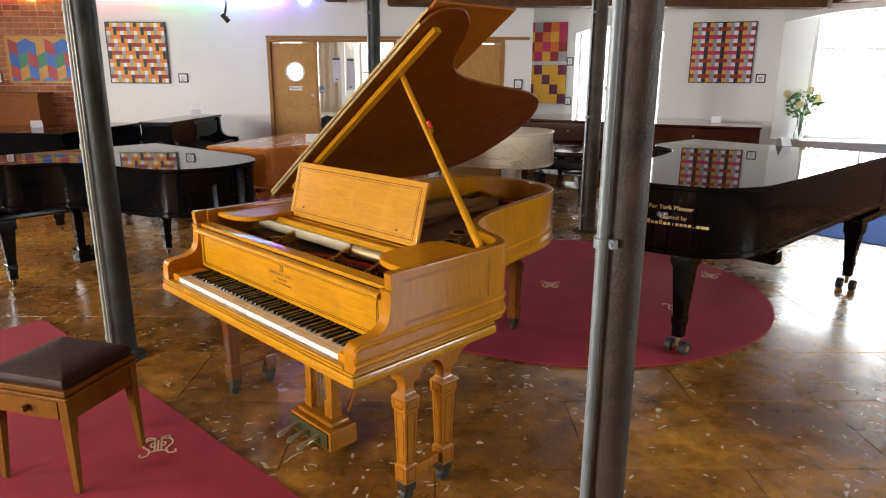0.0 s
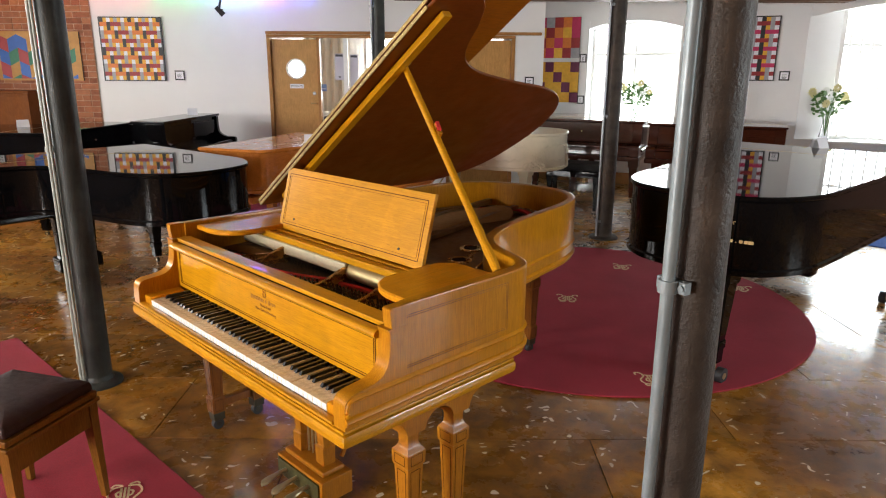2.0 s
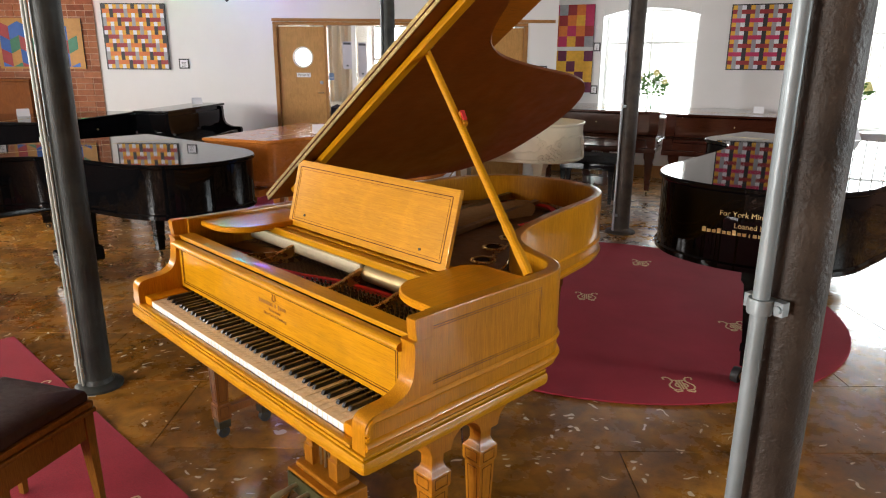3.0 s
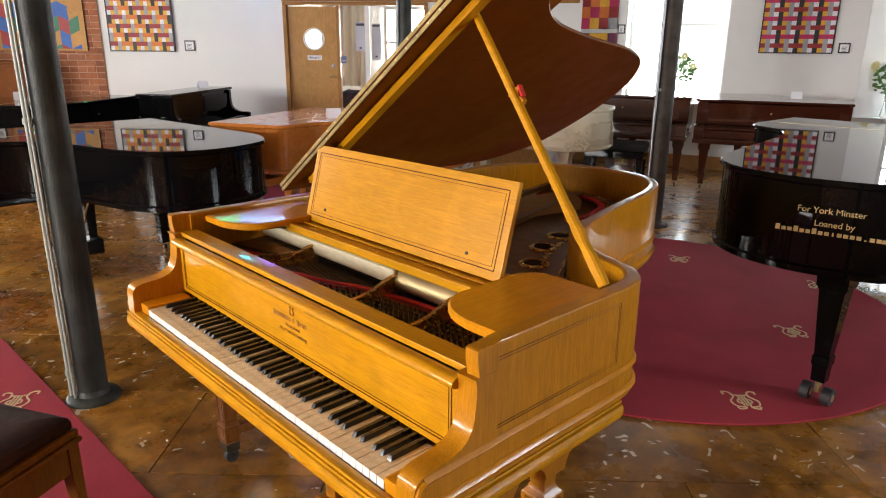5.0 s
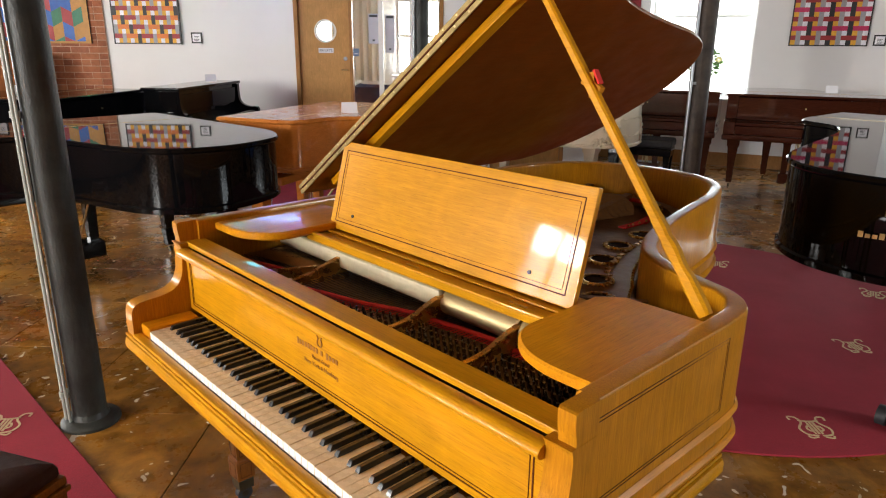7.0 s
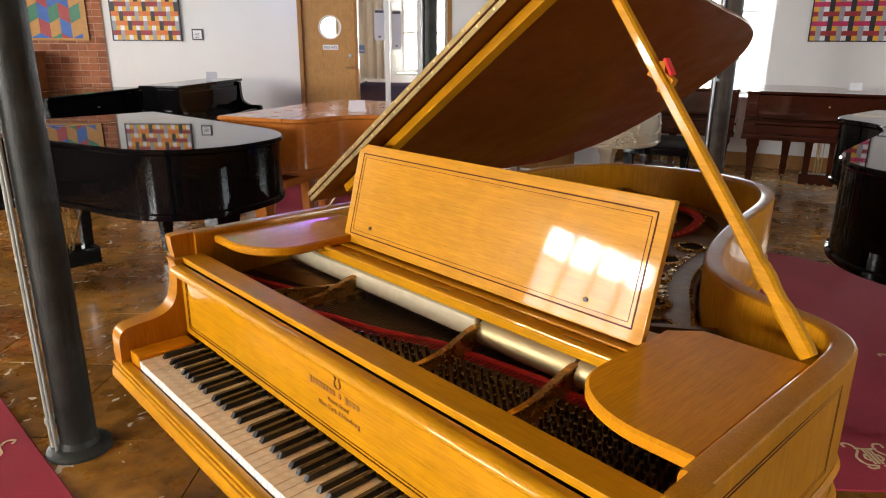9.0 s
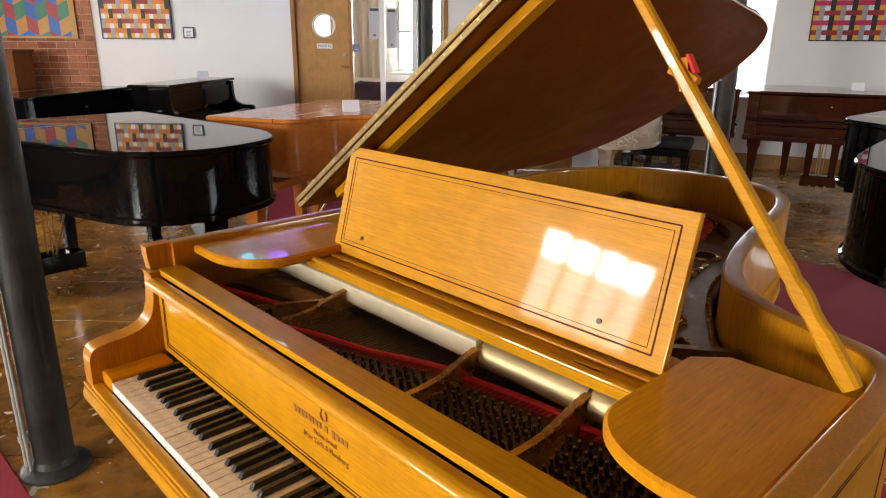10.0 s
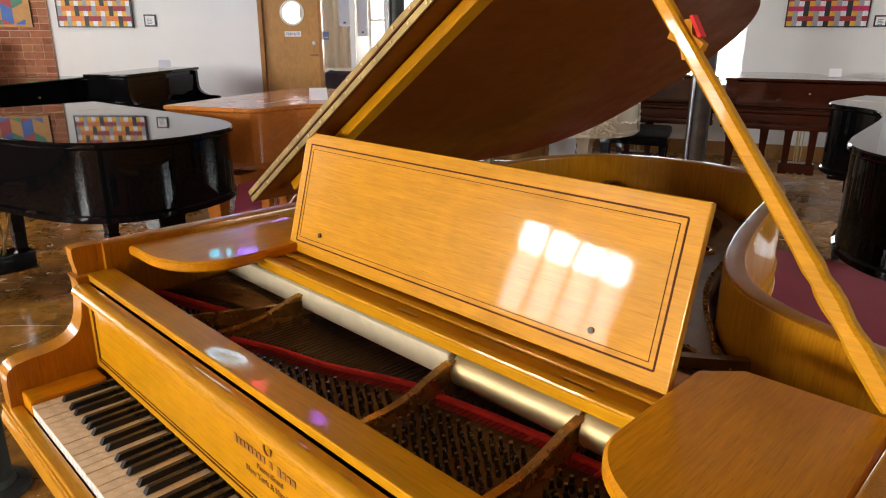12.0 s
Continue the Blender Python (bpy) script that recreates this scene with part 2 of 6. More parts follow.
def floor_material():
    """Worn brown-painted boards: varnish stains, bare pale flecks, scuffs and patchy gloss."""
    m, nt, b = material("worn_varnished_floor")
    v = place(nt)
    a = noise_tex(nt, v, 1.2, 6, 0.6, 0.6)
    c = noise_tex(nt, v, 9, 6, 0.65, 0.3)
    base = ramp(nt, a, (0.30, (0.115, 0.047, 0.010)), (0.48, (0.255, 0.106, 0.015)), (0.70, (0.52, 0.245, 0.036)))
    mottle = ramp(nt, c, (0.32, 0.45), (0.62, 1.15))
    col = mix(nt, 1.0, base, mottle, "MULTIPLY")
    info = nt.nodes.new("ShaderNodeObjectInfo")
    col = mix(nt, 1.0, col, ramp(nt, info.outputs["Random"], (0, 0.82), (1, 1.12)), "MULTIPLY")
    # pale flecks where the paint has chipped
    vec = nt.nodes.new("ShaderNodeVectorMath")
    vec.operation = "ADD"
    nn = nt.nodes.new("ShaderNodeTexNoise")
    nn.inputs["Scale"].default_value = 5.0
    nt.links.new(v, nn.inputs["Vector"])
    sc = nt.nodes.new("ShaderNodeVectorMath")
    sc.operation = "SCALE"
    sc.inputs["Scale"].default_value = 0.5
    nt.links.new(nn.outputs["Color"], sc.inputs[0])
    nt.links.new(v, vec.inputs[0])
    nt.links.new(sc.outputs[0], vec.inputs[1])
    mp = nt.nodes.new("ShaderNodeMapping")
    mp.inputs["Scale"].default_value = (1.0, 2.1, 1.0)
    nt.links.new(vec.outputs[0], mp.inputs["Vector"])
    vor = nt.nodes.new("ShaderNodeTexVoronoi")
    vor.inputs["Scale"].default_value = 7.5
    nt.links.new(mp.outputs["Vector"], vor.inputs["Vector"])
    gate = noise_tex(nt, v, 2.3, 3)
    fleck = nt.nodes.new("ShaderNodeMath")
    fleck.operation = "MULTIPLY"
    nt.links.new(ramp(nt, vor.outputs["Distance"], (0.150, 1.0), (0.165, 0.0)), fleck.inputs[0])
    nt.links.new(ramp(nt, gate, (0.27, 0.0), (0.31, 1.0)), fleck.inputs[1])
    col = mix(nt, fleck.outputs[0], col, (0.68, 0.57, 0.43))
    nt.links.new(col, b.inputs["Base Color"])
    nt.links.new(ramp(nt, noise_tex(nt, v, 4.2, 6, 0.7), (0.3, 0.16), (0.7, 0.42)), b.inputs["Roughness"])
    nt.links.new(ramp(nt, noise_tex(nt, v, 5.5, 6, 0.7, 0.5), (0.35, 0.18), (0.62, 0.65)), b.inputs["Coat Weight"])
    b.inputs["Specular IOR Level"].default_value = 0.3
    nt.links.new(ramp(nt, noise_tex(nt, v, 11, 5, 0.7), (0.3, 0.07), (0.7, 0.22)), b.inputs["Coat Roughness"])
    bump(nt, b, noise_tex(nt, v, 12, 8, 0.75), 0.38, 0.005)
    return m


FLOOR = floor_material()


def rug_material():
    m, nt, b = material("crimson_carpet")
    v = coords(nt)
    n = noise_tex(nt, v, 3, 4)
    f = noise_tex(nt, v, 260, 3)
    col = ramp(nt, n, (0.3, (0.275, 0.010, 0.024)), (0.7, (0.355, 0.015, 0.034)))
    nt.links.new(mix(nt, 1.0, col, ramp(nt, f, (0.3, 0.75), (0.7, 1.15)), "MULTIPLY"), b.inputs["Base Color"])
    b.inputs["Roughness"].default_value = 0.95
    bump(nt, b, f, 0.5, 0.003)
    return m


RUG = rug_material()


def glass(name, rough=0.0):
    m, nt, b = material(name)
    b.inputs["Base Color"].default_value = (0.97, 0.98, 0.98, 1)
    b.inputs["Transmission Weight"].default_value = 1.0
    b.inputs["Roughness"].default_value = rough
    b.inputs["IOR"].default_value = 1.45
    return m


GLASS = glass("clear_glass")


def glow(name, colour, strength):
    m, nt, b = material(name)
    b.inputs["Base Color"].default_value = (*colour, 1)
    b.inputs["Emission Color"].default_value = (*colour, 1)
    b.inputs["Emission Strength"].default_value = strength
    return m


OUTSIDE = glow("overcast_distance", (1.0, 1.0, 1.0), 1.6)


# ---- mesh helpers ----
def weigh_normals(me, limit):
    """Soft edges by face area, so that broad faces stay flat and only their rims turn."""
    polys = me.polygons
    norm = [p.normal.copy() for p in polys]
    area = [p.area for p in polys]
    around = [[] for _ in me.vertices]
    for p in polys:
        for v in p.vertices:
            around[v].append(p.index)
    out = []
    for p in polys:
        n0 = norm[p.index]
        for v in p.vertices:
            acc = Vector()
            for q in around[v]:
                if norm[q].dot(n0) > limit:
                    acc += norm[q] * area[q]
            out.append(acc.normalized() if acc.length > 1e-12 else n0)
    me.normals_split_custom_set(out)


def mesh_of(bm, name, mats, smooth=38):
    bmesh.ops.recalc_face_normals(bm, faces=bm.faces)
    me = bpy.data.meshes.new(name)
    bm.to_mesh(me)
    bm.free()
    for mt in (mats if isinstance(mats, (list, tuple)) else [mats]):
        me.materials.append(mt)
    if smooth:
        me.polygons.foreach_set("use_smooth", [True] * len(me.polygons))
        weigh_normals(me, math.cos(radians(smooth)))
    return me


def part(name, bm, mat, parent, label="", kind=""):
    """Links a bmesh as one mesh object under a thing or a part."""
    ob = new(name, mesh_of(bm, name, mat))
    ob.parent = parent
    if label:
        ob["label"] = label
    if kind:
        ob["kind"] = kind
    return ob


def thing(name, label, category, m=None, group="", kind=""):
    ob = new(name)
    ob.empty_display_size = 0.1
    if m is not None:
        ob.matrix_world = m
    return tagged(ob, label, category, group, kind)


def solid(name, bm, mat, label, category, m=None, group="", kind=""):
    ob = new(name, mesh_of(bm, name, mat))
    if m is not None:
        ob.matrix_world = m
    return tagged(ob, label, category, group, kind)


def box(bm, x0, x1, y0, y1, z0, z1, r=0.0, mi=0):
    """A box with its edges rounded by r."""
    cx, cy, cz = (x0 + x1) / 2, (y0 + y1) / 2, (z0 + z1) / 2
    res = bmesh.ops.create_cube(bm, size=1.0, matrix=Matrix.Translation((cx, cy, cz)) @ Matrix.Diagonal((abs(x1 - x0), abs(y1 - y0), abs(z1 - z0), 1)))
    faces = {f for v in res["verts"] for f in v.link_faces}
    for f in faces:
        f.material_index = mi
    if r > 0:
        edges = list({e for v in res["verts"] for e in v.link_edges})
        out = bmesh.ops.bevel(bm, geom=edges, offset=r, segments=2, profile=0.5, affect="EDGES")
        for f in out["faces"]:
            f.material_index = mi
    return bm


def boxbm(*a, **k):
    return box(bmesh.new(), *a, **k)


def rings_to(bm, rings, closed=True, cap=True, mi=0):
    """Skins a list of rings of points."""
    vs = [[bm.verts.new(p) for p in r] for r in rings]
    n = len(vs[0])
    for a, b in zip(vs, vs[1:]):
        for i in range(n if closed else n - 1):
            j = (i + 1) % n
            bm.faces.new((a[i], a[j], b[j], b[i])).material_index = mi
    if cap:
        bm.faces.new(vs[0]).material_index = mi
        bm.faces.new(vs[-1]).material_index = mi
    return vs


def normals2(pts, closed):
    out = []
    n = len(pts)
    for i in range(n):
        a = pts[i - 1] if closed or i else pts[0]
        b = pts[(i + 1) % n] if closed or i < n - 1 else pts[-1]
        p = pts[i]
        def dirn(q, w):
            d = (w[0] - q[0], w[1] - q[1])
            l = math.hypot(*d) or 1
            return (d[0] / l, d[1] / l)
        d1 = dirn(a, p) if a != p else dirn(p, b)
        d2 = dirn(p, b) if b != p else d1
        n1, n2 = (d1[1], -d1[0]), (d2[1], -d2[0])
        m = (n1[0] + n2[0], n1[1] + n2[1])
        l2 = m[0] * n1[0] + m[1] * n1[1]
        l2 = max(l2, 0.6)
        out.append((m[0] / l2, m[1] / l2))
    return out


def offset2(pts, d, closed=True):
    """Shifts a path to its right-hand side by d."""
    return [(p[0] + n[0] * d, p[1] + n[1] * d) for p, n in zip(pts, normals2(pts, closed))]


def prism(bm, pts, z0, z1, r=0.003, mi=0):
    """A plate of counter-clockwise outline pts with softened rims."""
    r = min(r, (z1 - z0) / 2.01)
    ins = offset2(pts, -r) if r > 0 else pts
    rings = [[(x, y, z0) for x, y in ins], [(x, y, z0 + r) for x, y in pts], [(x, y, z1 - r) for x, y in pts], [(x, y, z1) for x, y in ins]] if r > 0 else [[(x, y, z0) for x, y in pts], [(x, y, z1) for x, y in pts]]
    rings_to(bm, rings, mi=mi)
    return bm


def sweep(bm, path, profile, mi=0):
    """Carries a closed profile of (outward, height) along an open plan path whose outside is on its right."""
    nn = normals2(path, False)
    rings_to(bm, [[(p[0] + n[0] * d, p[1] + n[1] * d, z) for d, z in profile] for p, n in zip(path, nn)], mi=mi)
    return bm


def lathe(bm, prof, cx=0, cy=0, seg=20, mi=0):
    """Turns (radius, height) pairs about an upright axis."""
    rings_to(bm, [[(cx + r * math.cos(2 * math.pi * i / seg), cy + r * math.sin(2 * math.pi * i / seg), z) for i in range(seg)] for r, z in prof], mi=mi)
    return bm


def square_loft(bm, cx, cy, secs, mi=0):
    """A square post from (height, half width) sections."""
    rings_to(bm, [[(cx - h, cy - h, z), (cx + h, cy - h, z), (cx + h, cy + h, z), (cx - h, cy + h, z)] for z, h in secs], mi=mi)
    return bm


def rod(bm, a, b, r, seg=10, r2=None, mi=0):
    """A round bar from a to b."""
    a, b = Vector(a), Vector(b)
    q = (b - a).to_track_quat("Z", "Y")
    r2 = r if r2 is None else r2
    ring = lambda c, rr: [tuple(c + q @ Vector((rr * math.cos(2 * math.pi * i / seg), rr * math.sin(2 * math.pi * i / seg), 0))) for i in range(seg)]
    rings_to(bm, [ring(a, r), ring(b, r2)], mi=mi)
    return bm


def beam(bm, a, b, w, h, up=(0, 0, 1), mi=0):
    """A square bar from a to b, w across and h along up."""
    a, b = Vector(a), Vector(b)
    d = (b - a).normalized()
    side = d.cross(Vector(up)).normalized()
    u2 = side.cross(d)
    ring = lambda c: [tuple(c + side * sx * w / 2 + u2 * sy * h / 2) for sx, sy in ((-1, -1), (1, -1), (1, 1), (-1, 1))]
    rings_to(bm, [ring(a), ring(b)], mi=mi)
    return bm


def tube(bm, pts, r, seg=8, mi=0):
    """A round cord through 3D points."""
    pts = [Vector(p) for p in pts]
    rings = []
    for i, p in enumerate(pts):
        d = (pts[min(i + 1, len(pts) - 1)] - pts[max(i - 1, 0)]).normalized()
        q = d.to_track_quat("Z", "Y")
        rings.append([tuple(p + q @ Vector((r * math.cos(2 * math.pi * k / seg), r * math.sin(2 * math.pi * k / seg), 0))) for k in range(seg)])
    rings_to(bm, rings, mi=mi)
    return bm


def spline(ctrl, n=8):
    """A smooth curve through control points."""
    out = []
    for i in range(len(ctrl) - 1):
        p0, p1, p2, p3 = ctrl[max(i - 1, 0)], ctrl[i], ctrl[i + 1], ctrl[min(i + 2, len(ctrl) - 1)]
        for k in range(n):
            t = k / n
            out.append(tuple(0.5 * (2 * b + (c - a) * t + (2 * a - 5 * b + 4 * c - d) * t * t + (3 * b - a - 3 * c + d) * t ** 3) for a, b, c, d in zip(p0, p1, p2, p3)))
    out.append(tuple(ctrl[-1]))
    return out


def lettering(text, size, mat, m, name, parent):
    """Flat raised letters in the built-in font."""
    cu = bpy.data.curves.new(name, "FONT")
    cu.body, cu.size, cu.align_x, cu.align_y, cu.extrude = text, size, "CENTER", "CENTER", 0.0006
    tmp = bpy.data.objects.new(name, cu)
    scene.collection.objects.link(tmp)
    bpy.context.view_layer.update()
    me = bpy.data.meshes.new_from_object(tmp.evaluated_get(bpy.context.evaluated_depsgraph_get()))
    bpy.data.objects.remove(tmp)
    me.materials.clear()
    me.materials.append(mat)
    ob = new(name, me)
    ob.parent = parent
    ob.matrix_local = m
    return ob


# ---- the room ----
H = 2.72
YB = 9.66
ground = thing("floor", "worn brown varnished floor of large sheets, flecked with pale chips", "floor", kind="structure")
part("subfloor", boxbm(-7.2, 7.2, -5.2, 13.6, -0.12, -0.006), DARKIN, ground)
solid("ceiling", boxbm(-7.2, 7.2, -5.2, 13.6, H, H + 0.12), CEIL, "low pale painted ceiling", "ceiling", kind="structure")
for bx in (-4.6, -1.3, 2.0, 5.3):
    solid("ceiling_beam", boxbm(bx - 0.14, bx + 0.14, -5.0, 9.5, H - 0.2, H - 0.003, 0.012), BEAM, "dark old timber ceiling beam", "beam", group="ceiling beams", kind="structure")


def wall_with_holes(name, m, length, height, thick, holes, mat, label):
    """A wall along its own x with thickness along +y, pierced by (x0, x1, z0, z1) openings."""
    bm = bmesh.new()
    xs = sorted({0, length, *[h[0] for h in holes], *[h[1] for h in holes]})
    for a, b in zip(xs, xs[1:]):
        cut = sorted((h[2], h[3]) for h in holes if h[0] <= a + 1e-6 and h[1] >= b - 1e-6)
        z = 0
        for z0, z1 in cut:
            if z0 > z:
                box(bm, a, b, 0, thick, z, z0)
            z = z1
        if z < height:
            box(bm, a, b, 0, thick, z, height)
    bmesh.ops.remove_doubles(bm, verts=bm.verts, dist=1e-5)
    return solid(name, bm, mat, label, "wall", m, kind="structure")


# back wall with the office front: from x -4.55 to 1.3
wall_with_holes("wall_north", pose(-4.56, YB, 0), 5.9, H, 0.14, [(2.26, 4.03, 0.0, 2.06), (4.62, 5.52, 0.0, 2.06)], WALL, "white painted plaster back wall")
wall_with_holes("wall_return", pose(1.34, YB + 0.002, 0, 0, 0, 90), 1.6, H, 0.14, [], WALL, "white painted return wall beside the office")
# slanted wall with two deep window openings
ws = -3.75
wall_with_holes("wall_east", Matrix.Translation(on_wall(ws, 0)) @ pose(0, 0, 0, 0, 0, math.degrees(math.atan2(WRUN.y, WRUN.x))), 8.4, H, 0.42,
                [(-2.44 - ws, -1.17 - ws, 0.86, 2.31), (0.36 - ws, 3.0 - ws, 0.76, 2.46)], WALL, "white painted thick wall with deep window reveals")
# unseen closing walls, kept dark so the black lacquer reflects little
wall_with_holes("wall_side", pose(7.0, -5.0, 0, 0, 0, 90) @ pose(0, -0.2, 0), 13.0, H, 0.2, [(5.7, 7.3, 0.85, 2.55)], DIMWALL, "unseen brown side wall, dark to cut fill light")
wall_with_holes("wall_west", pose(-6.8, 13.4, 0, 0, 0, -90) @ pose(0, -0.2, 0), 18.5, H, 0.2, [(6.1, 8.1, 1.0, 2.4), (11.345, 12.775, 1.05, 2.25), (14.7, 17.3, 1.0, 2.5)], DIMWALL, "unseen brown side wall with windows, dark to cut fill light")
wall_with_holes("wall_south", pose(-7.0, -5.1, 0), 14.2, H, 0.1, [], DIMWALL, "unseen brown end wall, dark to cut fill light")
wall_with_holes("wall_office", pose(-7.0, 13.2, 0), 14.0, H, 0.1, [(4.1, 4.7, 1.0, 2.2), (5.6, 6.9, 1.0, 2.2)], WALL, "white painted office back wall with a window")
bwall = thing("wall_brick", "bare old red brick wall with worn lime mortar", "wall", kind="structure")
part("mortar_bed", boxbm(-6.8, -4.56, YB - 0.019, YB + 0.14, 0, H), MORTAR, bwall)
solid("baseboard", boxbm(0, 8.2, 0, 0.02, 0, 0.17, 0.004), FRAMEW, "brown wooden skirting board", "skirting", Matrix.Translation(on_wall(ws + 0.1, 0.022)) @ pose(0, 0, 0, 0, 0, math.degrees(math.atan2(WRUN.y, WRUN.x))), kind="structure")


def sash_window(name, m, w, h, cols, rows, bars, label, stout=0.016):
    """A painted window frame with glazing bars, panes and upright security bars."""
    win = thing(name, label, "window", m, kind="structure")
    f = 0.05
    bm = bmesh.new()
    box(bm, 0, f, 0, 0.06, 0, h, 0.004), box(bm, w - f, w, 0, 0.06, 0, h, 0.004)
    box(bm, f, w - f, 0, 0.06, 0, f, 0.004), box(bm, f, w - f, 0, 0.06, h - f, h, 0.004)
    part("window_frame", bm, WINPAINT, win)
    for i in range(1, cols):
        x = w * i / cols
        part("glazing_bar", boxbm(x - stout, x + stout, 0.01, 0.05, f, h - f, 0.003), WINPAINT, win)
    for z in rows:
        part("transom", boxbm(f, w - f, 0.006, 0.054, z - 0.02, z + 0.02, 0.003), WINPAINT, win)
    if bars:
        for i in range(bars):
            x = f + (w - 2 * f) * (i + 0.5) / bars
            part("security_bar", rod(bmesh.new(), (x, -0.03, 0.02), (x, -0.03, h - 0.02), 0.009, 6), WINPAINT, win)
    part("window_sill", boxbm(-0.06, w + 0.06, -0.36, 0.02, -0.035, -0.003, 0.006), WINPAINT, win)
    return win


wdeg = math.degrees(math.atan2(WRUN.y, WRUN.x))
sash_window("window_1", Matrix.Translation(on_wall(-2.44, -0.27, 0.86)) @ pose(0, 0, 0, 0, 0, wdeg), 1.27, 1.45, 2, (1.0,), 0, "white painted window with a bright net-curtained view")
sash_window("window_2", Matrix.Translation(on_wall(0.76, -0.27, 0.76)) @ pose(0, 0, 0, 0, 0, wdeg), 2.24, 1.7, 3, (1.2,), 17, "large white barred window, glaring with daylight")
sash_window("window_3", pose(-6.80, 0.625, 1.05, 0, 0, 90), 1.43, 1.2, 4, (0.78,), 0, "unseen white window with small panes, added for fill light, frosted below", 0.030)
# windows 4, 5 and 6 are unseen, added around the fill lamps
sash_window("fill_window_4", pose(-6.80, -3.9, 1.0, 0, 0, 90), 2.6, 1.5, 4, (0.9,), 0, "unseen wide white window with small panes, added for fill light")
sash_window("fill_window_6", pose(-6.80, 5.3, 1.0, 0, 0, 90), 2.0, 1.4, 3, (0.7,), 0, "unseen white window with small panes, added for fill light")
sash_window("window_7", pose(-1.4, 12.98, 1.0), 1.3, 1.2, 2, (0.62,), 0, "white office window seen through the glass screen")
# added opening for the lamp behind the porthole
sash_window("fill_window_8", pose(-2.9, 12.98, 1.0), 0.6, 1.2, 1, (), 0, "narrow white office window added to brighten the porthole view")
sash_window("fill_window_5", pose(6.86, 2.3, 0.85, 0, 0, -90), 1.6, 1.7, 3, (1.1,), 0, "unseen white side window with small panes, added for fill light")
solid("backdrop", boxbm(-6, 8, 0, 0.02, -1, 4.5), OUTSIDE, "bright overcast sky outside the windows", "sky", Matrix.Translation(on_wall(0, -1.6)) @ pose(0, 0, 0, 0, 0, wdeg), kind="structure")

# columns
def iron_column(x, y, r, pipes, label, pipe_m=GALV, shaft_m=IRON):
    col = thing("iron_column", label, "column", pose(x, y, 0), group="iron columns")
    bm = bmesh.new()
    lathe(bm, [(r * 1.02, 0.0), (r * 1.02, 0.03), (r, 0.05), (r * 0.97, H - 0.35), (r * 1.02, H - 0.3), (r * 1.25, H - 0.22), (r * 1.7, H - 0.12), (r * 1.7, H - 0.004)], seg=28)
    part("shaft", bm, shaft_m, col)
    fl = bmesh.new()
    lathe(fl, [(r * 1.75, 0.0), (r * 1.75, 0.012), (r * 1.6, 0.022), (r * 1.12, 0.028), (r * 1.0, 0.05)], seg=28)
    part("base_flange", fl, shaft_m, col)
    for ax, ay, pr, clips in pipes:
        pipe = part("conduit", rod(bmesh.new(), (ax, ay, 0.03), (ax, ay, H - 0.06), pr, 12), pipe_m, col, "painted conduit strapped to the column")
        for z in clips:
            cb = bmesh.new()
            lathe(cb, [(pr * 1.45, z - 0.012), (pr * 1.5, z - 0.010), (pr * 1.5, z + 0.010), (pr * 1.45, z + 0.012)], ax, ay, 12)
            d = Vector((-ax, -ay, 0)).normalized()
            s = Vector((d.y, -d.x, 0))
            c = Vector((ax, ay, z)) + d * pr * 1.2
            beam(cb, c - s * pr * 2.6, c + s * pr * 2.6, 0.016, 0.022)
            rod(cb, c + s * pr * 2.0 - d * 0.012, c + s * pr * 2.0, 0.006, 8)
            part("saddle_clip", cb, pipe_m, pipe)
    return col


iron_column(-1.80, 3.74, 0.064, [(-0.072, -0.042, 0.0095, (0.14, 1.23, 2.2)), (-0.045, -0.066, 0.006, ())], "dark cast-iron column with a thin conduit", PAINTPIPE)
iron_column(0.478, 1.702, 0.052, [(-0.066, -0.040, 0.0125, (0.3, 1.22, 2.1))], "dark rusty cast-iron column with a pale conduit", PALEPIPE, RUSTIRON)
iron_column(1.62, 7.0, 0.082, [(-0.085, -0.055, 0.012, (0.18, 1.2, 2.2))], "slim dark cast-iron column behind the pianos", GALV, RUSTIRON)
iron_column(-0.72, 8.45, 0.072, [(-0.075, -0.05, 0.012, (2.3,))], "dark cast-iron column before the office")


# ---- rugs ----
def lyre_mark(x, y, deg, size):
    """A lyre emblem stitched flat on a carpet."""
    bm = bmesh.new()
    s = size
    def line(pts):
        pts = spline(pts, 6)
        for a, b in zip(pts, pts[1:]):
            beam(bm, (a[0] * s, a[1] * s, 0.0), (b[0] * s, b[1] * s, 0.0), 0.05 * s, 0.0016)
    for sg in (-1, 1):
        line([(sg * 0.05, -0.45), (sg * 0.28, -0.40), (sg * 0.36, -0.15), (sg * 0.20, 0.12), (sg * 0.26, 0.34), (sg * 0.42, 0.36), (sg * 0.42, 0.22)])
        line([(sg * 0.06, -0.28), (sg * 0.18, -0.2), (sg * 0.14, -0.05), (sg * 0.06, -0.1)])
        line([(sg * 0.08, -0.5), (sg * 0.24, -0.55), (sg * 0.3, -0.46)])
    line([(-0.24, 0.2), (0.0, 0.16), (0.24, 0.2)])
    for k in (-0.08, 0.0, 0.08):
        line([(k, -0.38), (k, 0.0), (k, 0.18)])
    return solid("lyre_emblem", bm, EMBR, "pale gold embroidered lyre emblem on the carpet", "emblem", pose(x, y, 0.0105, 0, 0, deg), group="lyre emblems")


